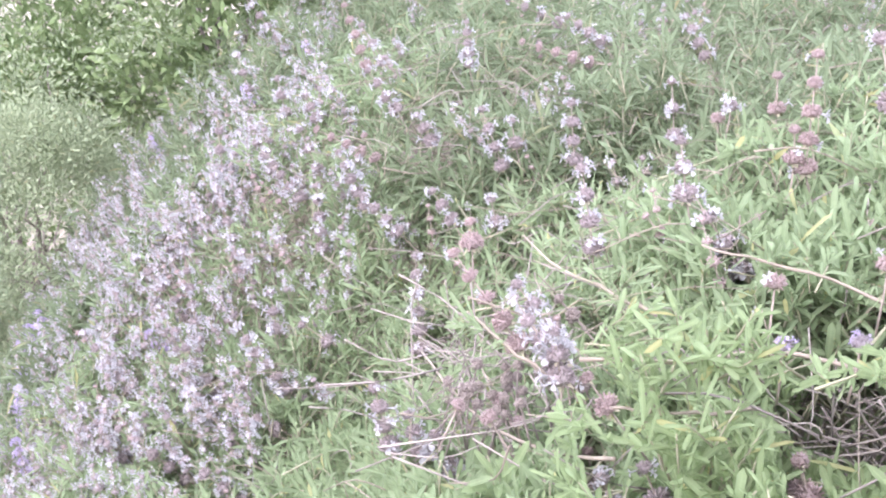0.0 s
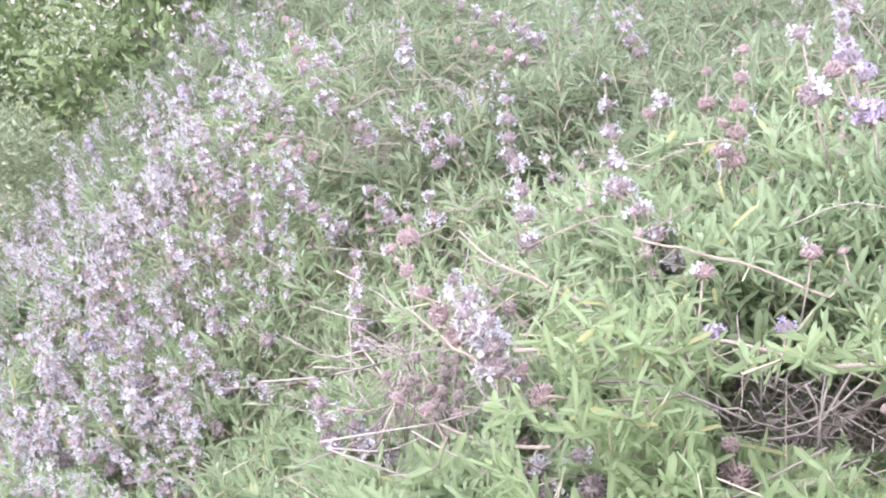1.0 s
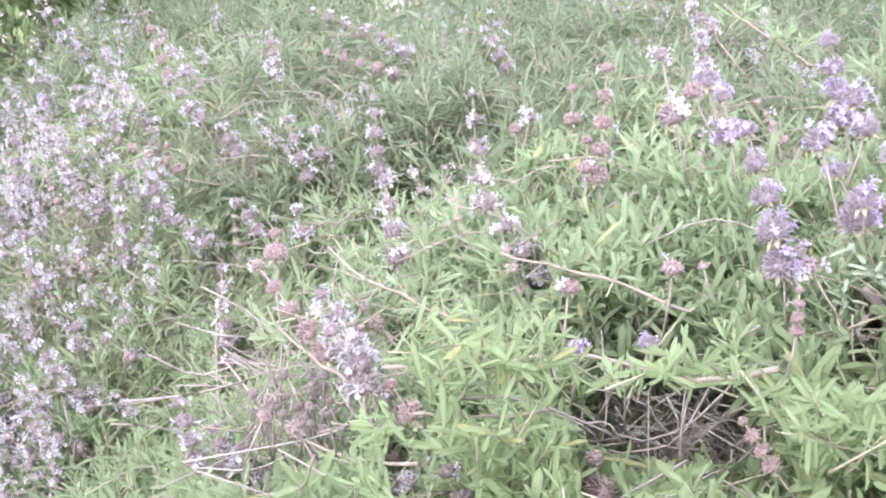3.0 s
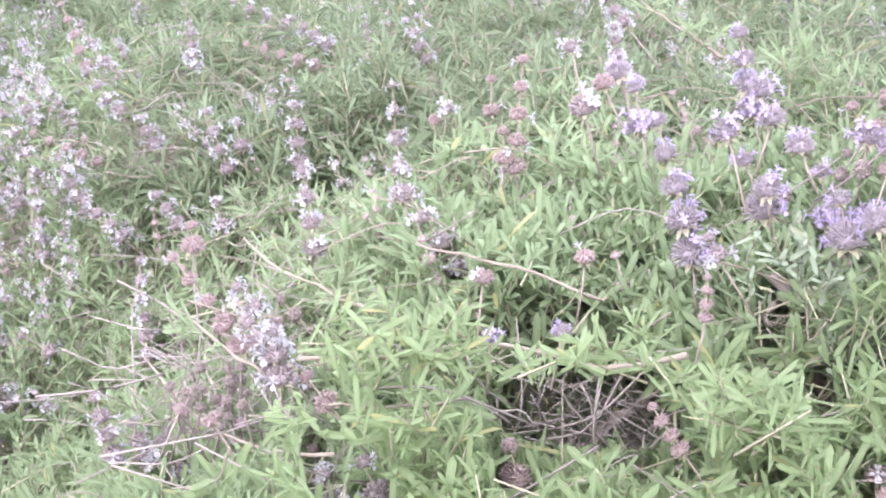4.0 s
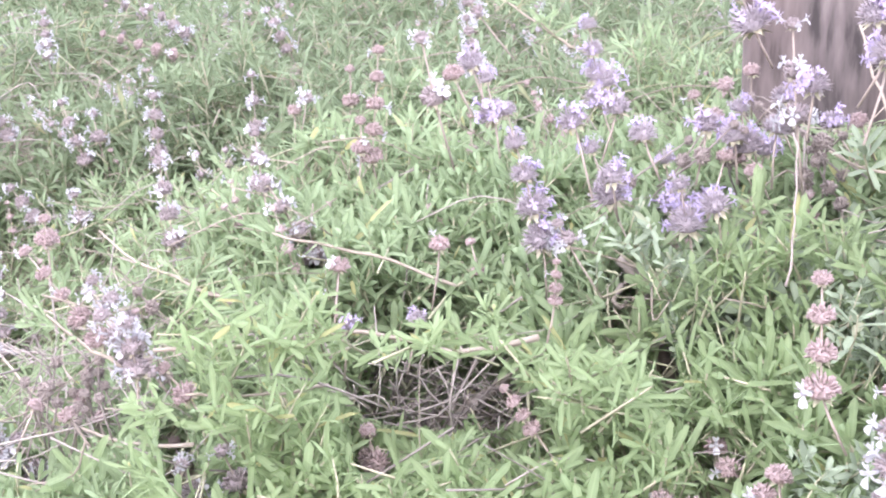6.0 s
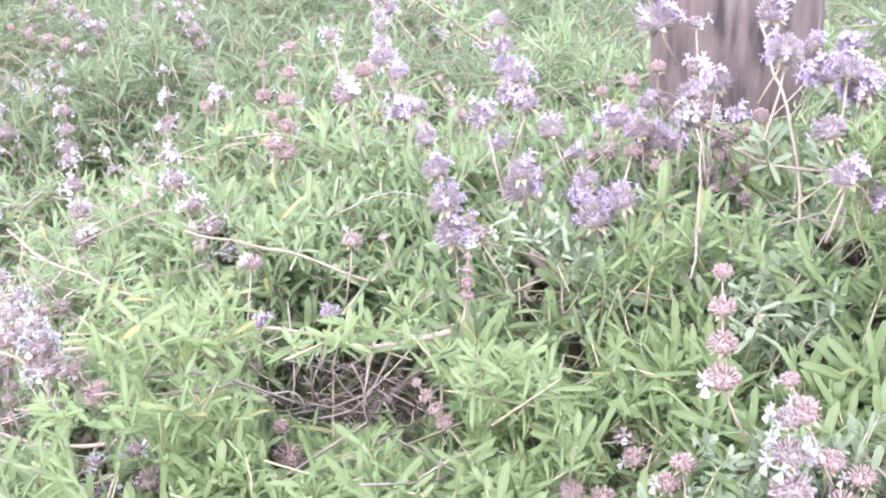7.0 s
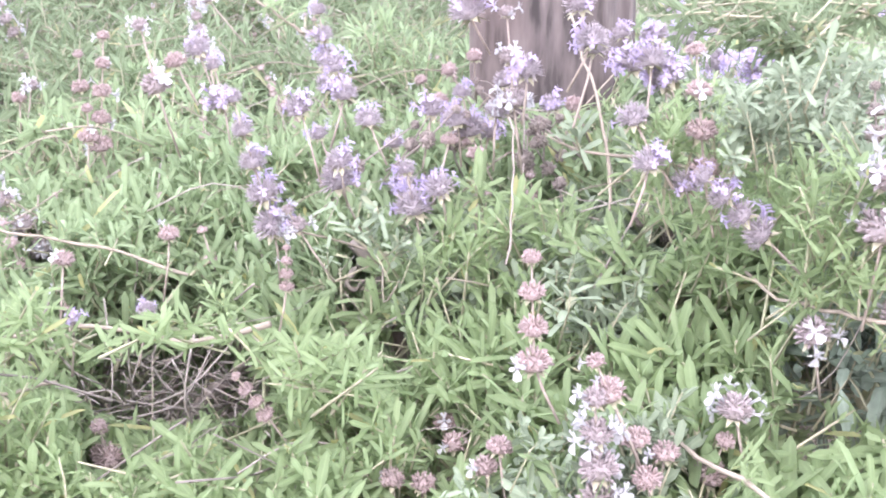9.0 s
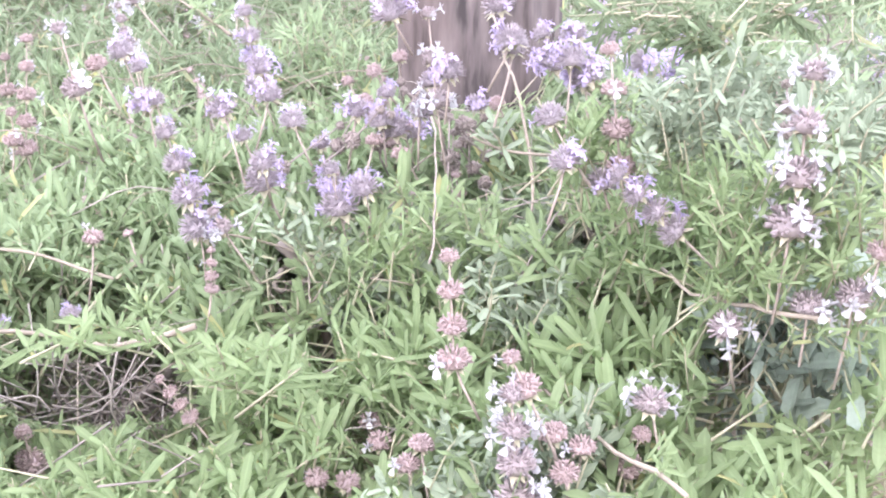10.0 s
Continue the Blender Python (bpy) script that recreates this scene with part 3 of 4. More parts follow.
WHITE_2 = [
    (-0.597, 4.065, 1.309, -0.119, -0.016, 0.178, 6),
    (-0.368, 2.520, 0.745, -0.008, -0.001, 0.082, 3),
    (-0.373, 2.758, 0.979, -0.057, -0.007, 0.082, 4),
    (-0.390, 3.118, 1.131, -0.014, -0.002, 0.086, 3),
    (-0.289, 2.391, 0.713, -0.048, -0.006, 0.040, 2),
    (-0.307, 2.783, 1.049, -0.031, -0.003, 0.092, 3),
    (-0.307, 2.963, 1.104, -0.022, -0.003, 0.056, 3),
    (-0.261, 2.593, 0.955, -0.002, -0.000, 0.136, 5),
    (-0.208, 2.594, 1.024, -0.045, -0.003, 0.119, 5),
    (-0.106, 1.640, 0.846, -0.017, -0.001, 0.088, 4),
    (-0.154, 2.476, 0.949, -0.064, -0.003, 0.077, 4),
    (-0.170, 3.079, 1.254, -0.050, -0.002, 0.092, 3),
    (-0.146, 2.785, 1.173, -0.058, -0.003, 0.091, 4),
    (-0.061, 1.641, 0.803, -0.015, -0.000, 0.057, 3),
]
WHITE_3 = [
    (-0.051, 2.202, 0.889, -0.000, -0.000, 0.179, 6),
    (-0.039, 2.628, 1.088, -0.026, -0.000, 0.056, 3),
    (-0.025, 1.642, 0.771, -0.021, -0.000, 0.053, 2),
    (-0.015, 2.408, 0.967, -0.036, 0.000, 0.059, 3),
    (0.080, 2.865, 1.262, -0.002, 0.000, 0.096, 5),
    (0.092, 2.469, 1.115, -0.036, 0.002, 0.116, 4),
    (0.096, 2.319, 0.963, -0.009, 0.000, 0.045, 2),
    (0.090, 1.497, 1.025, -0.040, 0.003, 0.057, 3),
    (0.151, 2.493, 1.086, -0.006, 0.000, 0.047, 2),
    (0.206, 3.330, 1.285, -0.131, 0.011, 0.065, 4),
    (0.089, 1.297, 1.040, -0.029, 0.002, 0.046, 3),
    (0.114, 1.275, 1.033, -0.006, 0.001, 0.052, 3),
    (0.325, 2.995, 1.255, -0.078, 0.009, 0.063, 4),
    (0.259, 2.369, 1.131, -0.003, 0.000, 0.109, 4),
]
WHITE_4 = [
    (0.203, 1.738, 1.122, -0.013, 0.002, 0.116, 4),
    (0.159, 1.245, 0.873, -0.011, 0.002, 0.033, 2),
    (0.201, 1.222, 0.894, -0.014, 0.002, 0.039, 2),
    (0.429, 2.253, 1.177, -0.004, 0.001, 0.098, 3),
    (0.339, 1.717, 1.159, -0.007, 0.001, 0.077, 3),
    (0.565, 2.796, 1.254, -0.042, 0.008, 0.089, 4),
    (0.333, 1.612, 1.108, -0.062, 0.014, 0.108, 4),
    (0.480, 2.015, 1.160, -0.008, 0.002, 0.048, 1),
    (0.443, 1.236, 1.331, -0.012, 0.004, 0.064, 2),
    (0.667, 1.752, 1.348, -0.024, 0.009, 0.034, 3),
    (0.625, 1.608, 1.318, -0.015, 0.006, 0.070, 5),
    (0.600, 1.225, 1.114, -0.009, 0.004, 0.020, 2),
    (0.821, 1.110, 1.340, -0.008, 0.005, 0.099, 3),
    (0.630, 0.666, 1.079, -0.006, 0.005, 0.091, 4),
]
WHITE_5 = [
    (0.771, 0.655, 1.045, 0.003, -0.002, 0.030, 1),
    (0.835, 0.635, 1.109, -0.006, 0.006, 0.020, 1),
    (0.865, 0.588, 1.334, 0.005, -0.006, 0.127, 4),
    (0.880, 0.586, 1.134, -0.006, 0.007, 0.022, 1),
    (0.903, 0.558, 1.148, -0.006, 0.008, 0.021, 1),
]
PINK_1 = [
    (-0.263, 2.722, 1.056, -0.095, -0.007, 0.057, 4),
    (-0.213, 3.153, 1.300, -0.044, -0.002, 0.150, 5),
    (-0.157, 2.671, 1.045, -0.021, -0.001, 0.051, 2),
    (0.014, 1.500, 1.069, -0.076, 0.003, 0.122, 5),
    (0.040, 1.700, 1.062, -0.001, 0.000, 0.029, 2),
    (0.203, 2.813, 1.215, -0.149, 0.015, 0.051, 5),
    (0.175, 1.509, 0.791, -0.006, 0.001, 0.048, 2),
    (0.151, 1.291, 0.973, -0.021, 0.003, 0.033, 2),
    (0.462, 2.028, 1.140, -0.027, 0.006, 0.028, 1),
    (0.583, 2.116, 1.194, 0.000, -0.000, 0.058, 2),
    (0.354, 1.282, 1.073, -0.006, 0.001, 0.020, 1),
    (0.486, 1.675, 1.173, -0.000, 0.000, 0.040, 2),
    (0.359, 1.197, 0.905, -0.009, 0.003, 0.041, 2),
    (0.364, 1.211, 0.894, -0.002, 0.001, 0.031, 2),
]
PINK_2 = [
    (0.515, 1.673, 1.273, 0.013, -0.004, 0.155, 5),
    (0.479, 1.294, 1.083, -0.006, 0.002, 0.024, 1),
    (0.486, 1.257, 1.288, -0.006, 0.002, 0.031, 1),
    (0.474, 1.070, 0.986, -0.027, 0.011, 0.045, 4),
    (0.570, 1.160, 1.088, 0.001, -0.000, 0.045, 4),
    (0.858, 1.378, 1.227, -0.016, 0.009, 0.034, 2),
    (0.563, 0.891, 0.926, -0.002, 0.001, 0.025, 1),
    (0.847, 1.281, 1.197, -0.016, 0.009, 0.033, 2),
    (0.589, 0.878, 0.921, -0.002, 0.001, 0.021, 1),
    (0.657, 0.955, 0.940, -0.002, 0.001, 0.014, 1),
    (0.883, 1.271, 1.177, -0.009, 0.006, 0.030, 1),
    (0.641, 0.907, 0.940, -0.009, 0.005, 0.029, 1),
    (0.615, 0.807, 0.962, -0.003, 0.002, 0.026, 1),
    (0.626, 0.801, 0.982, -0.002, 0.001, 0.023, 1),
]
PINK_3 = [
    (0.641, 0.779, 1.166, -0.004, 0.003, 0.097, 4),
    (0.636, 0.675, 1.107, -0.010, 0.007, 0.027, 2),
    (0.677, 0.669, 1.032, -0.002, 0.002, 0.021, 1),
    (0.837, 0.809, 1.330, -0.011, 0.009, 0.113, 4),
    (0.673, 0.647, 1.006, -0.002, 0.002, 0.021, 1),
    (0.696, 0.654, 1.021, -0.004, 0.003, 0.018, 1),
    (1.318, 1.211, 1.262, -0.007, 0.006, 0.020, 1),
    (0.766, 0.659, 1.015, 0.008, -0.007, 0.034, 2),
    (0.914, 0.544, 1.187, 0.001, -0.002, 0.025, 1),
]
LAVENDER_1 = [
    (0.553, 1.267, 1.242, -0.038, 0.016, 0.151, 5),
    (0.618, 1.226, 1.232, -0.009, 0.004, 0.035, 1),
    (0.799, 1.577, 1.305, -0.016, 0.008, 0.105, 4),
    (0.642, 1.228, 1.198, -0.019, 0.009, 0.055, 2),
    (0.709, 1.300, 1.231, -0.004, 0.002, 0.032, 1),
    (0.800, 1.345, 1.153, -0.011, 0.006, 0.057, 2),
    (0.839, 1.310, 1.100, -0.013, 0.008, 0.024, 1),
    (0.767, 1.129, 1.374, -0.011, 0.007, 0.032, 2),
    (0.819, 1.062, 1.282, -0.003, 0.002, 0.022, 1),
    (0.833, 0.989, 1.359, -0.002, 0.001, 0.022, 1),
    (0.838, 0.972, 1.324, -0.005, 0.003, 0.071, 1),
    (0.948, 1.066, 1.315, -0.014, 0.010, 0.032, 2),
    (0.943, 1.007, 1.318, -0.016, 0.013, 0.047, 2),
    (0.795, 0.843, 1.265, -0.003, 0.002, 0.022, 1),
]
LAVENDER_2 = [
    (1.156, 1.221, 1.320, -0.010, 0.008, 0.037, 2),
    (0.770, 0.786, 1.236, -0.003, 0.002, 0.024, 1),
    (1.295, 1.300, 1.275, -0.008, 0.007, 0.041, 2),
    (1.371, 1.298, 1.258, -0.008, 0.007, 0.037, 2),
    (0.802, 0.748, 1.227, -0.040, 0.035, 0.050, 4),
    (1.413, 1.259, 1.264, -0.008, 0.008, 0.041, 1),
    (1.431, 1.095, 1.302, -0.006, 0.007, 0.027, 1),
]
DEAD_1 = [
    (0.144, 1.515, 0.999, -0.017, 0.002, 0.023, 2),
    (0.849, 1.138, 1.238, -0.004, 0.002, 0.030, 1),
    (0.937, 1.236, 1.140, -0.003, 0.002, 0.022, 1),
    (0.929, 1.188, 1.191, -0.003, 0.002, 0.027, 1),
    (0.930, 1.153, 1.124, -0.004, 0.003, 0.018, 1),
    (0.969, 1.041, 1.096, -0.003, 0.002, 0.028, 1),
    (0.995, 1.023, 1.080, -0.003, 0.003, 0.024, 1),
    (1.043, 0.779, 1.287, -0.004, 0.004, 0.049, 3),
    (1.369, 1.014, 1.327, -0.004, 0.005, 0.029, 1),
]
# grey-lilac heads crowding the middle of the bank
LAVENDER_3 = [
(0.593, 1.44, 1.256, -0.008, 0.005, 0.045, 2),
    (0.581, 1.468, 1.274, -0.008, 0.005, 0.026, 1),
    (0.726, 1.364, 1.256, -0.008, 0.005, 0.026, 1),
    (0.695, 1.204, 1.214, -0.008, 0.005, 0.026, 1),
    (0.647, 1.184, 1.174, -0.008, 0.005, 0.026, 1),
    (0.736, 1.109, 1.149, -0.008, 0.005, 0.026, 1),
    (0.714, 1.149, 1.166, -0.008, 0.005, 0.045, 2),
    (0.784, 1.215, 1.219, -0.008, 0.005, 0.026, 1),
    (0.817, 1.2, 1.239, -0.008, 0.005, 0.045, 2),
    (0.799, 1.181, 1.21, -0.008, 0.005, 0.026, 1),
    (0.831, 0.806, 1.205, -0.008, 0.005, 0.026, 1),
    (0.861, 1.0, 1.312, -0.008, 0.005, 0.026, 1),
    (0.946, 0.999, 1.323, -0.008, 0.005, 0.045, 2),
    (0.928, 0.984, 1.295, -0.008, 0.005, 0.026, 1),
]
HERO_TABLES = [("W", [WHITE_1, WHITE_2, WHITE_3, WHITE_4, WHITE_5]), ("P", [PINK_1, PINK_2, PINK_3]), ("L", [LAVENDER_1, LAVENDER_2, LAVENDER_3]), ("D", [DEAD_1])]
STEMS = [
    [(-0.035, 1.72, 0.87), (-0.005, 1.6, 0.862), (0.029, 1.49, 0.86), (0.068, 1.405, 0.862), (0.127, 1.31, 0.875), (0.171, 1.223, 0.905)],
    [(0.105, 1.58, 1.068), (0.145, 1.518, 1.04), (0.18, 1.451, 1.036), (0.206, 1.402, 1.03), (0.239, 1.363, 1.018)],
    [(0.032, 1.337, 1.037), (0.061, 1.307, 1.012), (0.096, 1.287, 0.991), (0.124, 1.267, 0.971)],
    [(0.616, 1.281, 1.076), (0.686, 1.264, 1.054), (0.752, 1.245, 1.03), (0.797, 1.19, 1.017), (0.816, 1.147, 0.999)],
    [(0.772, 0.859, 1.014), (0.757, 0.787, 1.015), (0.745, 0.728, 1.015), (0.72, 0.652, 1.018), (0.707, 0.581, 1.029), (0.699, 0.529, 1.032)],
    [(0.864, 0.751, 1.13), (0.845, 0.694, 1.124), (0.848, 0.648, 1.129), (0.858, 0.606, 1.128), (0.875, 0.555, 1.133)],
    [(0.851, 1.073, 1.207), (0.876, 1.052, 1.191), (0.895, 1.013, 1.189), (0.93, 0.986, 1.188), (0.975, 0.971, 1.174), (1.018, 0.973, 1.169)],
    [(0.163, 1.199, 0.974), (0.222, 1.206, 0.963), (0.271, 1.215, 0.955), (0.321, 1.225, 0.955)],
    [(0.724, 1.774, 1.349), (0.756, 1.737, 1.316), (0.79, 1.687, 1.284), (0.82, 1.671, 1.261)],
    [(0.3, 1.4, 1.09), (0.36, 1.37, 1.075), (0.42, 1.35, 1.06), (0.5, 1.3, 1.03)],
]
THICK = [(0.704, 1.277, 1.048), (0.727, 1.269, 1.023), (0.74, 1.272, 0.985), (0.769, 1.28, 0.92), (0.794, 1.292, 0.867)]
# leafless stalks standing up through the leaves
STALKS = [
    [(0.928, 1.14, 1.337), (0.924, 1.113, 1.294), (0.917, 1.075, 1.26), (0.905, 1.034, 1.202), (0.893, 1.002, 1.145), (0.882, 0.99, 1.083)],
    [(1.13, 0.903, 1.271), (1.121, 0.91, 1.262), (1.115, 0.91, 1.235), (1.105, 0.898, 1.201), (1.1, 0.892, 1.164)],
    [(0.845, 1.038, 1.15), (0.858, 1.002, 1.144), (0.876, 0.964, 1.147), (0.892, 0.926, 1.151)],
    [(0.783, 1.039, 1.237), (0.777, 1.019, 1.186), (0.763, 1.0, 1.129), (0.748, 0.984, 1.091)],
]
# flowers and bare stems stand clear of the leaves: feet of the spikes and points along the stems
CLEAR = np.array([(x - dx, y - dy, z - dz) for _, tables in HERO_TABLES for x, y, z, dx, dy, dz, n in itertools.chain(*tables)]
                 + [tuple(p) for c in STEMS for p in curve_points(c, 8)])


# leaves are cleared on the camera's sightline to each point: place, reach of gap
VIEWPOINT = np.array((0.03, -0.04, 1.46))
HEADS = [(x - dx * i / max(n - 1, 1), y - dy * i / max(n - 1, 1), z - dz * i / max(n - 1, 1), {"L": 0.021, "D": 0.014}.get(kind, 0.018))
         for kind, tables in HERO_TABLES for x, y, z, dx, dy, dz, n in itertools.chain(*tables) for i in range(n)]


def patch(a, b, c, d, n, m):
    """Points spread evenly over a four-cornered patch to keep in the camera's view."""
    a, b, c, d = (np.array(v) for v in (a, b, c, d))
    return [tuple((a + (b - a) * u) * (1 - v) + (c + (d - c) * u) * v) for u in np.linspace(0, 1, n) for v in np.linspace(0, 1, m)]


# hollows, branch, broad leaves and post face kept open to the camera
VIEW_OPENINGS = (patch((0.395, 1.362, 0.89), (0.565, 1.351, 0.893), (0.41, 1.345, 0.866), (0.555, 1.327, 0.862), 7, 3)
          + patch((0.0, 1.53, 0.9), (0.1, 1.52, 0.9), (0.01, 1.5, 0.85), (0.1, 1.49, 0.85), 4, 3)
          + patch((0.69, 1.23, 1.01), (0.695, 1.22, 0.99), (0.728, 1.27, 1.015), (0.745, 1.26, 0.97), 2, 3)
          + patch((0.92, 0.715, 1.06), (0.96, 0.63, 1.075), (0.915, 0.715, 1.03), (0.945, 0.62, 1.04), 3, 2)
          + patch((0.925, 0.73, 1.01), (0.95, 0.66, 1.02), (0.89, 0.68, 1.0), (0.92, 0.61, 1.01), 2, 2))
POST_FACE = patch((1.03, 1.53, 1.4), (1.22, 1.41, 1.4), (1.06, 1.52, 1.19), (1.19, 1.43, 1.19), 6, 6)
SIGHT_GAPS = np.array(HEADS + [(*(np.array(m) + rng.normal(0, 0.008, 3)), rng.uniform(0.012, 0.02)) for m in VIEW_OPENINGS] + [(*p, 0.004) for c in STEMS + STALKS for p in curve_points(c, 9)] + [(*p, 0.012) for p in curve_points(THICK, 8)] + [(*m, 0.026) for m in POST_FACE])


def leaves_off_sightlines(soup, base):
    """Drop single leaves that hide heads, stems, hollows or post from the camera."""
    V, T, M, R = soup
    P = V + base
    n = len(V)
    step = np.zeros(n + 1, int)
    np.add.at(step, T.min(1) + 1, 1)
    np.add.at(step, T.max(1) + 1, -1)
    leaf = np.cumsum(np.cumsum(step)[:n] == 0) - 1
    way = P - VIEWPOINT
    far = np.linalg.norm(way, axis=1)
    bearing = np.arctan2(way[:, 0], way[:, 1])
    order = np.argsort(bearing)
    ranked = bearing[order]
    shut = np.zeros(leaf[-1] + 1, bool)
    for x, y, z, reach in SIGHT_GAPS:
        g = np.array((x, y, z)) - VIEWPOINT
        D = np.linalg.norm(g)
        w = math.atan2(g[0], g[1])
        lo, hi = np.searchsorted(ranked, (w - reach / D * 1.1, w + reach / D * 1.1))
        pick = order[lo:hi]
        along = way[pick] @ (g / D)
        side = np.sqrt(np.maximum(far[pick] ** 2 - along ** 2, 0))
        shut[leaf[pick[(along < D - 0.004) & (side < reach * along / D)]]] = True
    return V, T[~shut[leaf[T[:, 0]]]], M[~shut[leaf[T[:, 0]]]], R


def clear_top(x, y):
    """Height that leaves may reach among the flower stems."""
    d = np.hypot(CLEAR[:, 0] - x, CLEAR[:, 1] - y)
    near = d < 0.2
    return float(np.min(CLEAR[near, 2] + 0.012 + 0.4 * d[near])) if near.any() else 9.0


# ---- leaf layer ----
soups = [[] for _ in SHRUBS]
singles = [[] for _ in SHRUBS]
LAYERS = ((0.8, 1.7, 4000, 0.2, -23, 56), (1.1, 1.8, 1500, 0.05, 12, 50), (0.85, 1.3, 1500, 0.1, 42, 60), (1.7, 2.7, 1600, 0.24, -23, 56), (1.6, 2.7, 500, 0.07, -20, 14),
          (2.1, 3.6, 900, 0.1, -25, -2), (2.7, 5.6, 500, 0.22, -25, 58), (1.0, 5.0, 150, 0.2, 56, 100), (1.3, 4.2, 150, 0.2, -45, -23))
for r0, r1, per_m2, depth, a0, a1 in LAYERS:
    a0, a1 = radians(a0), radians(a1)
    count = int(per_m2 * (a1 - a0) / 2 * (r1 * r1 - r0 * r0))
    for i in range(count):
        az = rng.uniform(a0, a1)
        q = math.sqrt(rng.uniform(r0 * r0, r1 * r1))
        x, y = q * math.sin(az), q * math.cos(az)
        if y > sage_edge(x) or math.hypot(x - 1.175, y - 1.535) < 0.16:
            continue
        k = shrub_at(x, y, 0.12)
        if SHRUBS[k][2] == "silver" and rng.random() < 0.2:
            k = int(np.argmin(np.hypot(CENTRES[:, 0] - x, CENTRES[:, 1] - y) + 9.0 * (REACH < 0.99)))
        kind = SHRUBS[k][2].replace("fresh", "green")
        hilly = 0.5 + 0.5 * float(smooth(2.2, 2.8, np.float64(q)))
        lump = hilly * (0.08 * noise.noise((x * 3.1, y * 3.1, 0.3)) + 0.07 * noise.noise((x * 7, y * 7, 1.7))) + (0.06 * noise.noise((x * 11, y * 11, 4.7)) if q > 1.6 else 0) + (0.13 * noise.noise((x * 4.3, y * 4.3, 8.1)) if q > 2.0 and x > -0.1 else 0)
        d = depth * rng.random() ** (2.4 if q < 1.7 else 1.8)
        level = float(leaf_level(np.float64(x), np.float64(y))) + lump + 0.02
        top = max(min(level, clear_top(x, y)), level - (0.05 if x > 0.3 or q > 1.9 else 0.13))
        z = top - d - 0.052
        p = np.array((x, y, z))
        out = np.array((x, y)) - CENTRES[k]
        lean = rng.normal(0, 0.5, 2) + out * 0.5 - np.array((x, y)) / q * 0.12
        axis = (lean[0], lean[1], 1.0 - 1.6 * max(0, d - 0.1))
        R = frame_of(axis, rng.uniform(0, 6.28)) * rng.uniform(0.55, 1.1) * (1.25 if q < 1.15 and x > 0.7 else 1.0)
        if any(in_hollow(p + R[:, 2] * h) for h in (0.0, 0.045, 0.085)):
            continue
        base = np.array(shrubs[k].location)
        if q < 2.3 and rng.random() < 0.14:
            side = frame_of((lean[0] * 2, lean[1] * 2, 0.45), rng.uniform(0, 6.28)) * rng.uniform(0.7, 1.05)
            soups[k].append(turned(TRAILING[kind][rng.integers(0, 6)], side, p + np.array((0, 0, 0.035)) - side[:, 2] * 0.08 - base))
            continue
        if q < 1.45 and d < 0.05 and kind == "green" and rng.random() < 0.35 and len(singles[k]) < 22:
            singles[k].append((R, p - base))
            continue
        src = FAR_SHOOTS if q > 2.9 or per_m2 < 200 or d > 0.14 else NEAR_SHOOTS if q < 1.8 and d < 0.05 else MID_SHOOTS
        soups[k].append(turned(src[kind][rng.integers(0, len(src[kind]))], R, p - base))
# leafy branch reaching over the silver shrub
OVER = [(1.054, 1.07, 1.346), (1.095, 1.046, 1.333), (1.135, 1.021, 1.321), (1.174, 0.996, 1.32), (1.216, 0.983, 1.331), (1.269, 0.972, 1.346), (1.341, 0.951, 1.367)]
overhang = []
for p in list(curve_points(OVER, 30, 0.008)) + [np.array(q) + rng.normal(0, 0.01, 3) for q in [(1.151, 0.988, 1.299), (1.166, 0.971, 1.293)] for _ in range(3)]:
    side = frame_of((rng.normal(-0.5, 0.7), rng.normal(-0.1, 0.6), rng.uniform(-0.7, 0.3)), rng.uniform(0, 6.28)) * rng.uniform(0.6, 0.9)
    overhang.append(turned(NEAR_SHOOTS["green"][rng.integers(0, 10)], side, p - np.array(shrubs[19].location)))
# leafy branch arching over the hollow, and a full tuft at its end
ARCH = [(0.13, 1.23, 1.03), (0.22, 1.19, 1.04), (0.3, 1.15, 1.035), (0.42, 1.12, 1.015), (0.5, 1.07, 1.02)]
for p in list(curve_points(ARCH, 34, 0.01)) + [np.array((0.535, 0.98, 1.0)) + rng.normal(0, 0.022, 3) for _ in range(14)]:
    side = frame_of((rng.normal(-0.1, 0.7), rng.normal(-0.45, 0.6), rng.uniform(-0.15, 1.0)), rng.uniform(0, 6.28)) * rng.uniform(0.45, 0.8)
    soups[1].append(turned(NEAR_SHOOTS["green"][rng.integers(0, 10)], side, p - np.array(shrubs[1].location)))
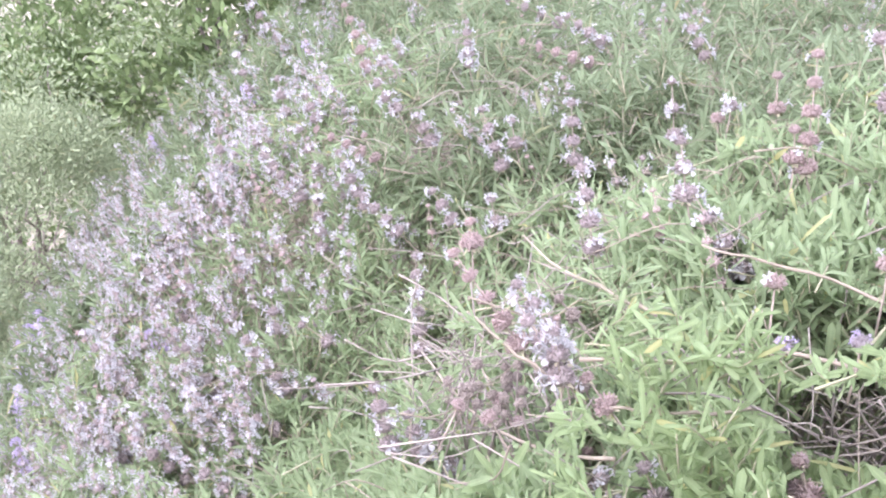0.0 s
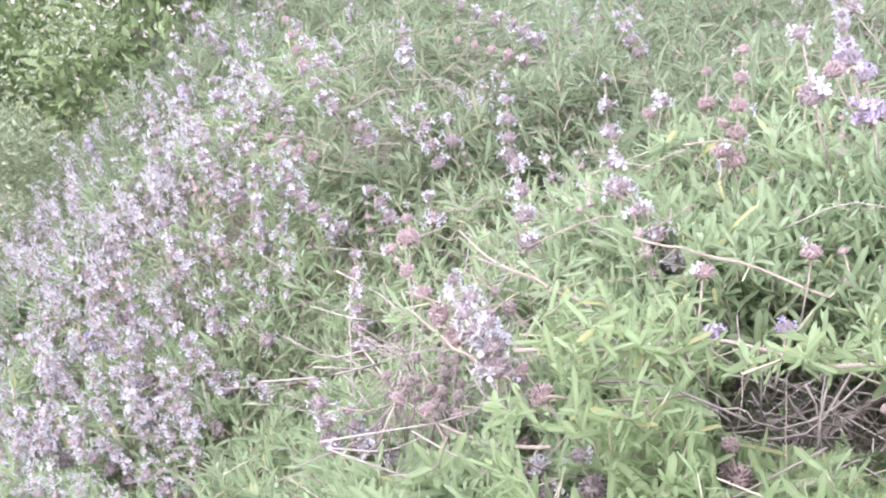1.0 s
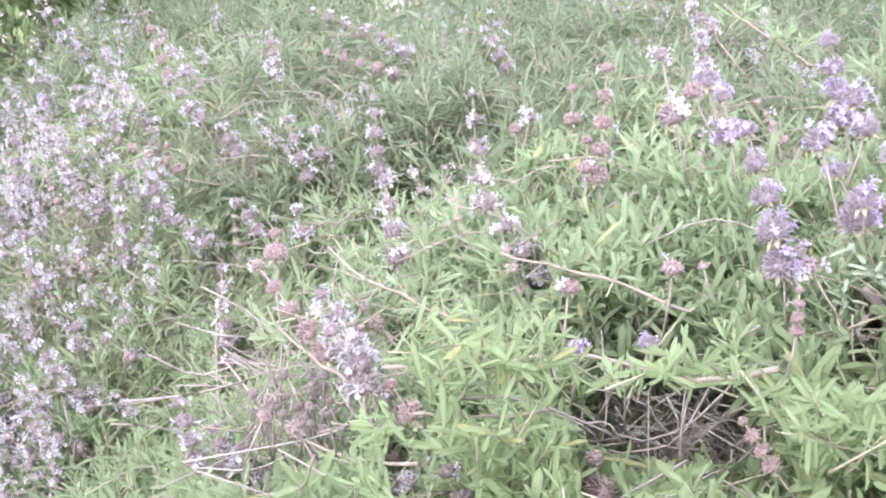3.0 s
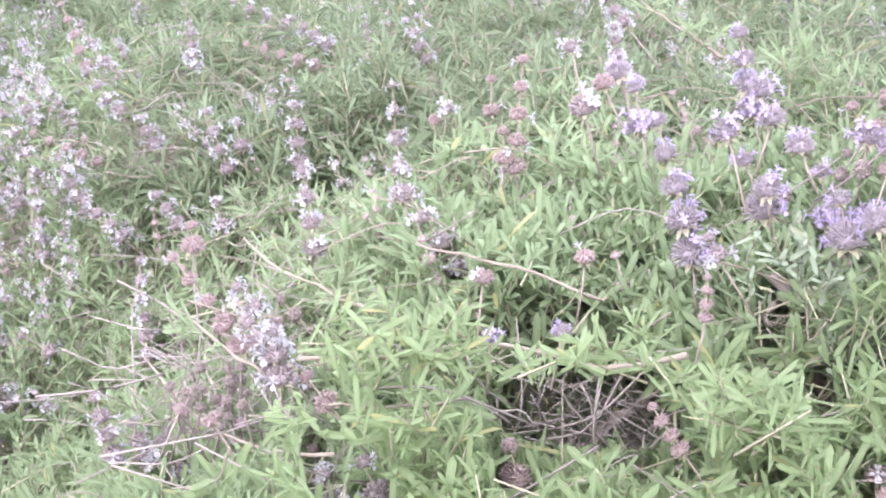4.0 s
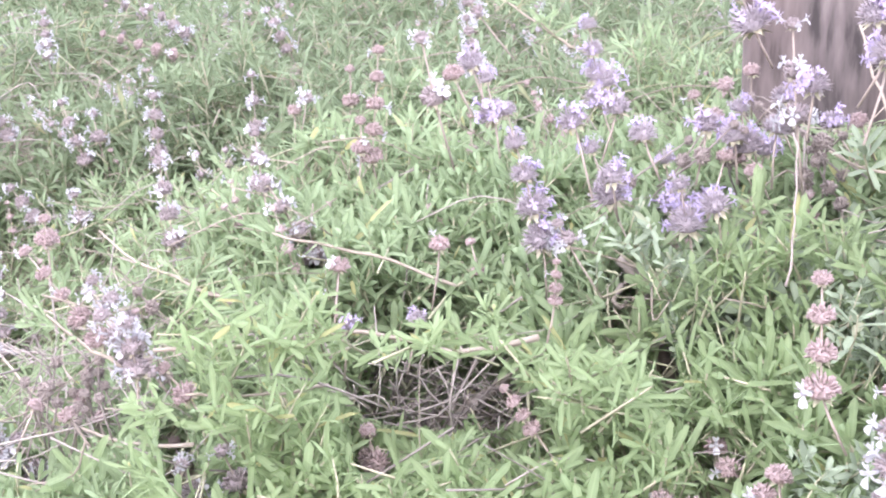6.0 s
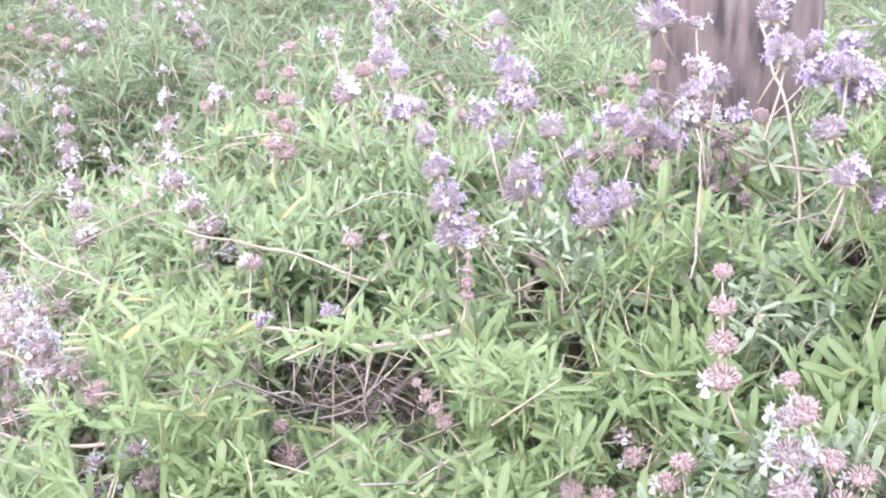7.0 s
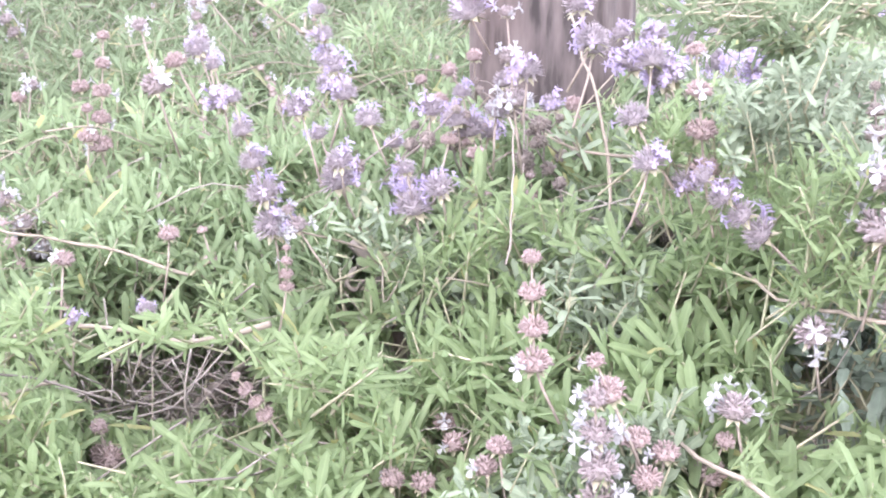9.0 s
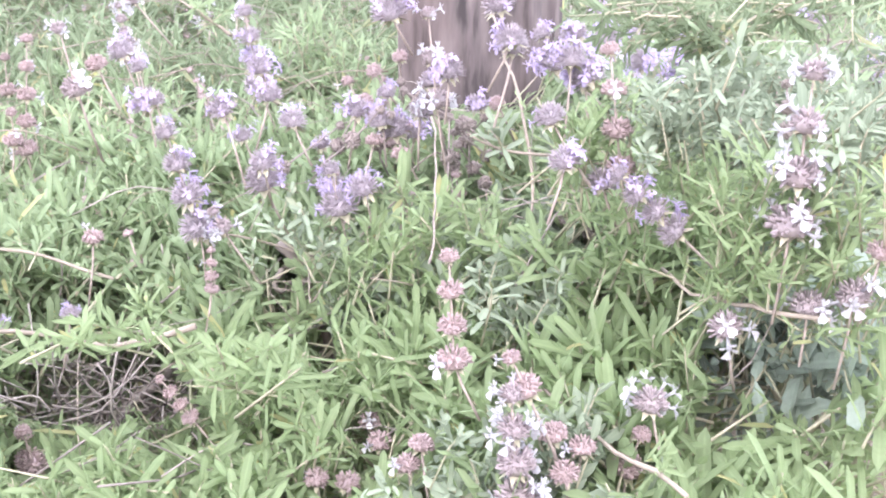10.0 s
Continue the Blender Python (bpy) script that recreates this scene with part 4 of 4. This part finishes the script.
# full leaf tufts: below the arching branch, and felted silver ones at the top of the bank
TUFTS = [(0.199, 1.161, 1.016, 1), (0.238, 1.136, 0.982, 1), (0.173, 1.124, 0.961, 1), (0.27, 1.11, 0.949, 1), (0.237, 1.095, 0.918, 1), (0.307, 1.082, 0.898, 1),
         (0.36, 1.058, 0.898, 1), (0.44, 1.012, 0.897, 2), (0.137, 1.127, 0.911, 1), (0.132, 1.168, 0.987, 1),
         (0.529, 0.92, 0.927, 2), (0.567, 0.934, 0.955, 2),
         (0.42, 1.19, 0.835, 1), (0.47, 1.17, 0.83, 1), (0.52, 1.14, 0.83, 2), (0.45, 1.1, 0.845, 1), (0.57, 1.1, 0.84, 2), (0.37, 1.16, 0.85, 1), (0.33, 1.2, 0.9, 1), (0.36, 1.24, 0.925, 1), (0.43, 1.25, 0.935, 1), (0.4, 1.22, 0.845, 1), (0.46, 1.21, 0.84, 1), (0.53, 1.2, 0.835, 2), (0.49, 1.23, 0.93, 1), (0.55, 1.24, 0.935, 2), (0.38, 1.27, 0.9, 1), (0.44, 1.29, 0.86, 1), (0.52, 1.27, 0.855, 2)]
TALL_TUFTS = [(0.816, 0.821, 1.278), (0.836, 0.803, 1.257), (0.853, 0.788, 1.226), (0.826, 0.812, 1.219), (0.880, 0.763, 1.218), (0.912, 0.731, 1.221), (0.939, 0.701, 1.213), (0.847, 0.794, 1.284), (0.801, 0.833, 1.245), (0.851, 0.647, 1.170), (0.866, 0.631, 1.202), (0.881, 0.615, 1.224), (0.898, 0.596, 1.186), (0.911, 0.580, 1.213), (0.863, 0.635, 1.136), (0.891, 0.603, 1.140), (0.915, 0.575, 1.144), (0.835, 0.663, 1.143), (0.926, 0.561, 1.176), (0.873, 0.624, 1.252), (0.855, 0.643, 1.236), (0.892, 0.603, 1.245), ]
BROAD_TUFTS = [(0.923, 0.72, 1.045), (0.94, 0.693, 1.055), (0.945, 0.659, 1.055), (0.943, 0.625, 1.05), (0.96, 0.71, 1.07), (0.967, 0.638, 1.075), (0.97, 0.695, 1.08), (0.915, 0.725, 1.03)]
BACK_TUFTS = [(0.86, 0.9, 1.115), (0.9, 0.88, 1.13), (0.835, 0.95, 1.11), (0.93, 0.84, 1.135), (0.88, 0.82, 1.115), (0.815, 1.0, 1.1), (0.75, 1.05, 1.1), (0.92, 0.92, 1.14),
              (1.017, 0.883, 1.193), (1.008, 0.83, 1.18), (0.97, 0.863, 1.165), (0.997, 0.777, 1.163), (1.012, 0.945, 1.198), (0.964, 0.806, 1.149), (0.903, 0.855, 1.127), (0.841, 1.054, 1.113), (0.79, 1.033, 1.098), (0.849, 0.998, 1.112), (0.877, 0.952, 1.113), (0.79, 1.119, 1.098), (0.738, 1.107, 1.081), (0.915, 0.776, 1.133), (0.889, 0.9, 1.105)]
GREY_TUFTS = [(0.799, 1.051, 1.022, 22), (0.815, 1.008, 1.008, 22), (0.81, 0.896, 1.045, 22), (0.847, 0.901, 1.063, 22), (0.932, 1.083, 1.092, 22), (0.889, 1.11, 1.076, 22), (0.956, 1.045, 1.112, 22), (0.892, 0.918, 1.1, 22), (0.862, 1.188, 1.067, 22), (0.83, 1.27, 1.072, 22), (0.791, 0.933, 1.083, 22), (0.816, 0.949, 1.106, 22), (0.793, 0.885, 1.066, 22), (0.644, 1.151, 1.118, 22), (0.676, 1.132, 1.105, 22), (0.833, 0.932, 1.096, 22), (0.809, 0.852, 1.079, 22), (0.722, 1.135, 1.011, 22),
              (0.605, 0.738, 1.001, 23), (0.63, 0.724, 1.006, 23), (0.559, 0.754, 0.978, 23), (0.668, 0.754, 1.013, 23), (0.684, 0.644, 1.032, 23), (0.673, 0.682, 1.007, 23), (0.713, 0.693, 1.035, 23)]
SILVER_TUFTS = [(1.054, 0.972, 1.25), (1.063, 0.942, 1.225), (1.122, 0.961, 1.25), (1.181, 0.975, 1.26), (1.166, 0.915, 1.245), (1.241, 0.989, 1.275), (1.093, 0.91, 1.215), (1.23, 0.927, 1.275), (1.105, 1.012, 1.27), (1.162, 1.014, 1.275), (1.096, 0.861, 1.205), (1.104, 0.82, 1.2), (1.207, 0.872, 1.255),
                (0.851, 0.763, 1.294), (0.853, 0.733, 1.273), (0.897, 0.746, 1.298), (0.901, 0.713, 1.272), (0.938, 0.717, 1.294), (0.965, 0.718, 1.318), (0.914, 0.772, 1.314), (0.924, 0.611, 1.279), (0.955, 0.605, 1.306), (0.924, 0.581, 1.279)]
for x, y, z, k, kind, n in [(*t, "green", 8) for t in TUFTS] + [(*t, 3, "green", 8) for t in TALL_TUFTS] + [(*t, 2, "green", 6) for t in BACK_TUFTS] + [(*t, "silver", 7) for t in GREY_TUFTS] + [(*t, 20, "silver", 9) for t in SILVER_TUFTS] + [(*t, 21, "broad", 4) for t in BROAD_TUFTS]:
    for i in range(n):
        p = np.array((x, y, z - 0.03)) + rng.normal(0, 0.02, 3)
        side = frame_of((rng.normal(0, 0.55), rng.normal(-0.25, 0.5), 1.0), rng.uniform(0, 6.28)) * rng.uniform(0.5, 0.95) * {3: 0.76, 20: 0.68, 22: 0.72, 23: 0.6}.get(k, 1.0)
        soups[k].append(turned(NEAR_SHOOTS[kind][rng.integers(0, 10)], side, p - np.array(shrubs[k].location)))
# small leaf tufts at the nodes of the bare stems
for c in STEMS:
    P = curve_points(c, 16)
    for i in range(2, 15):
        if rng.random() < 0.55:
            k = shrub_at(P[i][0], P[i][1])
            side = frame_of((rng.normal(0, 0.8), rng.normal(0, 0.8), rng.uniform(0.2, 1.0)), rng.uniform(0, 6.28)) * rng.uniform(0.35, 0.75)
            kind = SHRUBS[k][2].replace("fresh", "green")
            soups[k].append(turned(NEAR_SHOOTS[kind][rng.integers(0, 10)], side, P[i] - np.array(shrubs[k].location)))
for k, parts in enumerate(soups):
    if parts:
        V, T, M, R = joined([leaves_off_sightlines(joined(parts), np.array(shrubs[k].location))] + (overhang if k == 19 else []))
        tagged(part("foliage", mesh_from("foliage", V, T, [LEAF_OF[SHRUBS[k][2]], STEM], M, R), shrubs[k]), kind="stuff")

# foremost shoots: every leaf a piece of its own
LEAF_MESHES = []
for i in range(8):
    s = leaf_soup(0.05, 0.0095 * rng.uniform(0.85, 1.15), rng.uniform(0.15, 0.45), rng.uniform(0.03, 0.4))
    LEAF_MESHES.append(mesh_from("leaf", s[0], s[1], [LEAF_SINGLE], None, s[3]))
st = tube_soup([(0, 0, -0.06), (0.002, 0.001, 0.03), (0, 0, 0.066)], [0.0024, 0.0018, 0.001], 5)
SHOOT_STEM = mesh_from("shoot_stem", st[0], st[1], [STEM])
for k, places in enumerate(singles):
    for R, p in places:
        shoot = part("leafy_shoot", SHOOT_STEM, shrubs[k], m4(R, p))
        spin = rng.uniform(0, 6.28)
        for i in range(7):
            u = i / 6
            size = (0.55 + 0.6 * math.sin(math.pi * (0.15 + 0.75 * u))) * (1 if u < 0.85 else 0.6)
            for side in (0, 1):
                phi = spin + i * 1.57 + side * math.pi + rng.normal(0, 0.25)
                tilt = radians(76 - 46 * u + rng.normal(0, 17))
                ax = np.array([math.sin(tilt) * math.cos(phi), math.sin(tilt) * math.sin(phi), math.cos(tilt)])
                up = np.array([0, 0, 1.0]) - ax * ax[2]
                up /= np.linalg.norm(up)
                part("leaf", LEAF_MESHES[rng.integers(0, 8)], shoot, m4(np.stack([np.cross(up, ax), up, ax], 1), (0, 0, 0.066 * u * 0.95), size * rng.uniform(0.65, 1.3)))

# ---- branches and twigs ----
def branch(ctrl, r0, r1, mat, label, wobble=0.0035):
    P = curve_points(ctrl, 11, wobble)
    k = shrub_at(*np.mean(P, 0)[:2])
    base = np.array(shrubs[k].location)
    s = tube_soup(P - base, np.linspace(r0, r1, len(P)) * rng.uniform(0.85, 1.2, len(P)), 7)
    part("branch", mesh_from("branch", s[0], s[1], [mat]), shrubs[k], None, label)


PINKISH = "pinkish brown leafless stem"
GREYISH = "thick grey-brown woody branch"
for ctrl in STEMS:
    branch(ctrl, 0.0014, 0.0023, RUNNER, PINKISH, 0.0012)
branch(OVER, 0.0007, 0.0014, RUNNER, PINKISH, 0.0022)
branch([(0.135, 1.235, 1.016), (0.199, 1.225, 1.016), (0.26, 1.23, 1.008), (0.319, 1.245, 1.008), (0.386, 1.25, 1.0), (0.469, 1.195, 0.985), (0.538, 1.135, 1.014)], 0.0022, 0.0034, RUNNER, PINKISH, 0.0016)
for ctrl, thick, mat, label in zip(STALKS, (0.0019, 0.0011, 0.0006, 0.0012), (RUNNER, BARK, TWIG, BARK), ("pale straw-coloured dry stalk", "thin dark bent stalk", "fine pale dry twig", "thin dark stalk of a dried head")):
    branch(ctrl, thick * 0.8, thick, mat, label, 0.0012)
branch(THICK, 0.006, 0.0095, BARK, GREYISH, 0.0015)
branch([(0.727, 1.27, 1.027), (0.701, 1.258, 1.021), (0.685, 1.25, 1.008), (0.691, 1.243, 0.997), (0.707, 1.249, 1.004)], 0.005, 0.0022, BARK, GREYISH, 0.0008)
branch([(0.585, 1.25, 0.96), (0.572, 1.31, 0.905), (0.556, 1.345, 0.865), (0.523, 1.36, 0.83), (0.5, 1.37, 0.77)], 0.006, 0.0095, BARK, GREYISH, 0.0015)
branch([(0.778, 1.2, 0.918), (0.709, 1.166, 0.893), (0.667, 1.152, 0.865), (0.618, 1.137, 0.837)], 0.0048, 0.007, RUNNER, "pale brown woody branch", 0.0015)
branch([(0.71, 1.168, 0.896), (0.743, 1.149, 0.9), (0.781, 1.126, 0.897)], 0.0034, 0.0026, RUNNER, "pale brown woody branch", 0.0015)
branch([(0.59, 1.218, 0.876), (0.618, 1.198, 0.864), (0.669, 1.199, 0.866)], 0.0036, 0.005, BARK, GREYISH, 0.0015)

for c, (hx, hy, hz), count in HOLLOWS:
    k = shrub_at(c[0], c[1])
    base = np.array(shrubs[k].location)
    bits = []
    for i in range(count):
        a = np.array(c) + np.array((rng.uniform(-1.1, 1.1) * hx, rng.uniform(-0.2, 1.6) * hy, rng.uniform(-1.8, 0.7) * hz))
        d = np.array((rng.normal(0, 1), rng.normal(0, 0.6), rng.normal(0.1, 0.5)))
        d = d / np.linalg.norm(d) * rng.uniform(0.06, 0.2)
        q = rng.uniform(0.0005, 0.0015)
        bits.append(tube_soup(curve_points([a, a + d * 0.5 + rng.normal(0, 0.016, 3), a + d], 5) - base, [q] * 6, 4))
    V, T, M, R = joined(bits)
    tagged(part("twig_tangle", mesh_from("twig_tangle", V, T, [TWIG], M), shrubs[k], None, "tangle of thin dry twigs"), kind="stuff")

# loose stems running through the leaf layer
loose = [[] for _ in SHRUBS]
for i in range(950):
    az, q = radians(rng.uniform(-22, 62)), math.sqrt(rng.uniform(1.25 ** 2, 3.2 ** 2))
    x, y = q * math.sin(az), q * math.cos(az)
    if math.hypot(x - 1.175, y - 1.535) < 0.25:
        continue
    a = np.array((x, y, float(leaf_level(np.float64(x), np.float64(y))) - rng.uniform(-0.045, 0.03)))
    turn = rng.uniform(0, 6.283)
    d = np.array((math.cos(turn), math.sin(turn) * 0.6, rng.normal(0.05, 0.22))) * rng.uniform(0.08, 0.26)
    k = shrub_at(x, y)
    w = rng.uniform(0.0006, 0.0015)
    loose[k].append(tube_soup(curve_points([a - d * 0.5, a + rng.normal(0, 0.026, 3), a + d * 0.5], 6) - np.array(shrubs[k].location), np.linspace(w, w * 0.6, 7), 5, i % 2))
for k, bits in enumerate(loose):
    if bits:
        V, T, M, R = joined(bits)
        tagged(part("stem_tangle", mesh_from("stem_tangle", V, T, [TWIG, RUNNER], M), shrubs[k]), kind="stuff")

# ---- flower spikes that can be told apart ----
hero_rng = np.random.default_rng(11)
for kind, tables in HERO_TABLES:
    for x, y, z, dx, dy, dz, n in itertools.chain(*tables):
        flower_spike(shrubs[shrub_at(x, y)], kind, (x, y, z), (dx, dy, dz), n, hero_rng, 0.42 if kind == "L" else 1.5 if kind == "W" else 0.85, (0.86 if math.hypot(x, y) < 1.2 else 0.94) if kind == "L" else 1.15 if kind == "W" and math.hypot(x, y) < 1.2 else 0.98)

# dry seed heads crowded over the hollow
for i in range(32):
    a = np.array((0.06 + hero_rng.normal(0, 0.045), 1.48 + hero_rng.normal(0, 0.05), 0.885 + hero_rng.normal(0, 0.02)))
    flower_spike(shrubs[0], "P" if i % 7 == 0 else "D", a, (hero_rng.normal(0, 0.02), hero_rng.normal(0, 0.02), 0.025), 1, hero_rng, 0.0, hero_rng.uniform(0.6, 0.95))

# small lilac heads half hidden among the arching leaves
for a in ((0.427, 1.208, 1.041), (0.346, 1.209, 1.043)):
    flower_spike(shrubs[1], "L", np.array(a) + np.array((0, 0.012, -0.02)), (0.003, 0.002, 0.02), 1, hero_rng, 0.45, 0.6)

# spent heads crowded in front of the post
for i in range(24):
    a = np.array((hero_rng.uniform(0.78, 0.98), hero_rng.uniform(1.12, 1.32), hero_rng.uniform(1.17, 1.27)))
    flower_spike(shrubs[5], "PDLDPD"[i % 6], a, (hero_rng.normal(0, 0.03), hero_rng.normal(0, 0.03), 0.04), 1 + i % 2, hero_rng, 0.5, 0.85)

# ---- the many spikes up the bank ----
FAR = {"W": [far_spike_mesh("W", n, l, rng) for n, l in ((3, 0.08), (4, 0.1), (4, 0.13), (5, 0.15), (2, 0.045), (3, 0.06))],
       "P": [far_spike_mesh("P", n, l, rng) for n, l in ((3, 0.08), (4, 0.11), (2, 0.04))],
       "L": [far_spike_mesh("L", n, l, rng) for n, l in ((3, 0.09), (4, 0.12))]}


def scatter_spikes(count, region, shares, r):
    made = 0
    while made < count:
        az, q = radians(r.uniform(region[0], region[1])), math.sqrt(r.uniform(region[2] ** 2, region[3] ** 2))
        x, y = q * math.sin(az), q * math.cos(az)
        made += 1
        if y > sage_edge(x) - 0.02 or math.hypot(x - 1.175, y - 1.535) < 0.2 or noise.noise((x * 2.3, y * 2.3, 5.0)) < region[4]:
            continue
        kind = r.choice(list("WPL"), p=shares)
        k = shrub_at(x, y)
        z = float(leaf_level(np.float64(x), np.float64(y))) - 0.05 + r.uniform(-0.05, 0.05)
        axis = (r.normal(-0.25, 0.32), r.normal(-0.15, 0.3), 1.0)
        part("flower_spike", FAR[kind][r.integers(0, len(FAR[kind]))], shrubs[k], m4(frame_of(axis, r.uniform(0, 6)), np.array((x, y, z)) - np.array(shrubs[k].location), r.uniform(0.72, 1.02) * (1.12 - 0.1 * max(q, 1.0))))


sr = np.random.default_rng(21)
scatter_spikes(640, (-25, -4, 2.3, 4.9, -0.3), (0.9, 0.09, 0.01), sr)
scatter_spikes(230, (-4, 12, 2.2, 5.3, -0.1), (0.72, 0.28, 0.0), sr)
scatter_spikes(34, (2, 40, 1.4, 2.1, -0.5), (0.2, 0.8, 0.0), sr)
scatter_spikes(110, (12, 34, 2.1, 5.0, -0.1), (0.6, 0.35, 0.05), sr)
scatter_spikes(260, (-24, -12, 2.9, 4.4, -0.6), (0.95, 0.05, 0.0), sr)
scatter_spikes(260, (-25, -9, 2.0, 3.3, -0.5), (0.93, 0.06, 0.01), sr)
scatter_spikes(30, (-23, -18, 3.0, 3.7, -1.0), (0.2, 0.0, 0.8), sr)
scatter_spikes(60, (41, 60, 1.75, 2.6, -0.3), (0.05, 0.15, 0.8), sr)


# ---- bushes behind the bank ----
def bush(x, y, radius, height, leaf_len, leaf_wid, count, mat, label, seed):
    """Evergreen bush: forked stem, limbs and a ragged crown of separate leaves in clumps."""
    r = np.random.default_rng(seed)
    z0 = float(land(np.float64(x), np.float64(y))) - 0.05
    b = new("evergreen_bush")
    b.location = (x, y, z0)
    tagged(b, label, "bush", "bushes behind the bank")
    tips = []
    for i in range(90):
        az, u = r.uniform(0, 6.283), r.uniform(0.02, 1.0) ** 1.15
        rad = radius * math.sqrt(max(0.05, 1 - (u * 1.05 - 0.35) ** 2 * 1.4)) * r.uniform(0.55, 1.05)
        tips.append(np.array((rad * math.cos(az), rad * math.sin(az), height * u)))
    for t in tips[:12]:
        s = tube_soup(curve_points([(0, 0, 0), t * np.array((0.3, 0.3, 0.45)), t * 0.7], 8, 0.02, r), np.linspace(0.012, 0.003, 9), 6)
        part("limb", mesh_from("limb", s[0], s[1], [BARK]), b)
    base = leaf_soup(leaf_len, leaf_wid, 0.3, 0.15, (), ())
    bits = []
    per = count // len(tips)
    for t in tips:
        cr = radius * r.uniform(0.22, 0.42)
        d = r.normal(0, 1, (per, 3))
        d /= np.linalg.norm(d, axis=1)[:, None]
        p = t + d * (cr * r.random((per, 1)) ** 0.4) * np.array((1, 1, 0.7))
        bits.append(many(base, d * 0.7 + r.normal(0, 0.5, (per, 3)) + np.array((0, 0, 0.35)), r.uniform(0, 6.28, per), r.uniform(0.6, 1.25, per), p))
    V, T, M, R = joined(bits)
    tagged(part("crown", mesh_from("crown", V, T, [mat], M, R), b), kind="stuff")


bush(-0.95, 5.7, 0.85, 2.0, 0.062, 0.025, 26000, LEAF_BUSH, "dark green evergreen bush with glossy oval leaves", 1)
bush(-1.7, 4.95, 0.75, 1.9, 0.024, 0.009, 42000, LEAF_BUSH_DULL, "dull olive evergreen bush with small leaves", 2)
bush(-2.5, 5.7, 1.1, 2.8, 0.034, 0.013, 22000, LEAF_BUSH_DULL, "tall olive green bush below the bank", 3)
bush(-0.05, 6.5, 0.9, 1.6, 0.065, 0.027, 7000, LEAF_BUSH, "dark green evergreen bush at the top of the bank", 4)
bush(-1.75, 4.1, 0.55, 1.1, 0.024, 0.006, 36000, LEAF_BUSH_DULL, "low grey-green bush beside the flowering sage", 5)
bush(-1.5, 4.5, 0.45, 1.0, 0.022, 0.007, 30000, LEAF_BUSH_DULL, "rounded olive green bush at the foot of the bank", 9)
bush(-2.1, 4.4, 0.5, 1.1, 0.024, 0.008, 26000, LEAF_BUSH_DULL, "rounded olive green bush at the foot of the bank", 10)
bush(-1.6, 6.6, 1.3, 3.0, 0.07, 0.028, 12000, LEAF_BUSH, "large dark green bush behind the others", 8)
bush(1.0, 6.9, 1.0, 1.6, 0.05, 0.02, 4000, LEAF_BUSH, "green evergreen bush beyond the sage", 6)
bush(2.4, 5.9, 1.0, 1.7, 0.05, 0.02, 4000, LEAF_BUSH_DULL, "olive evergreen bush beyond the sage", 7)
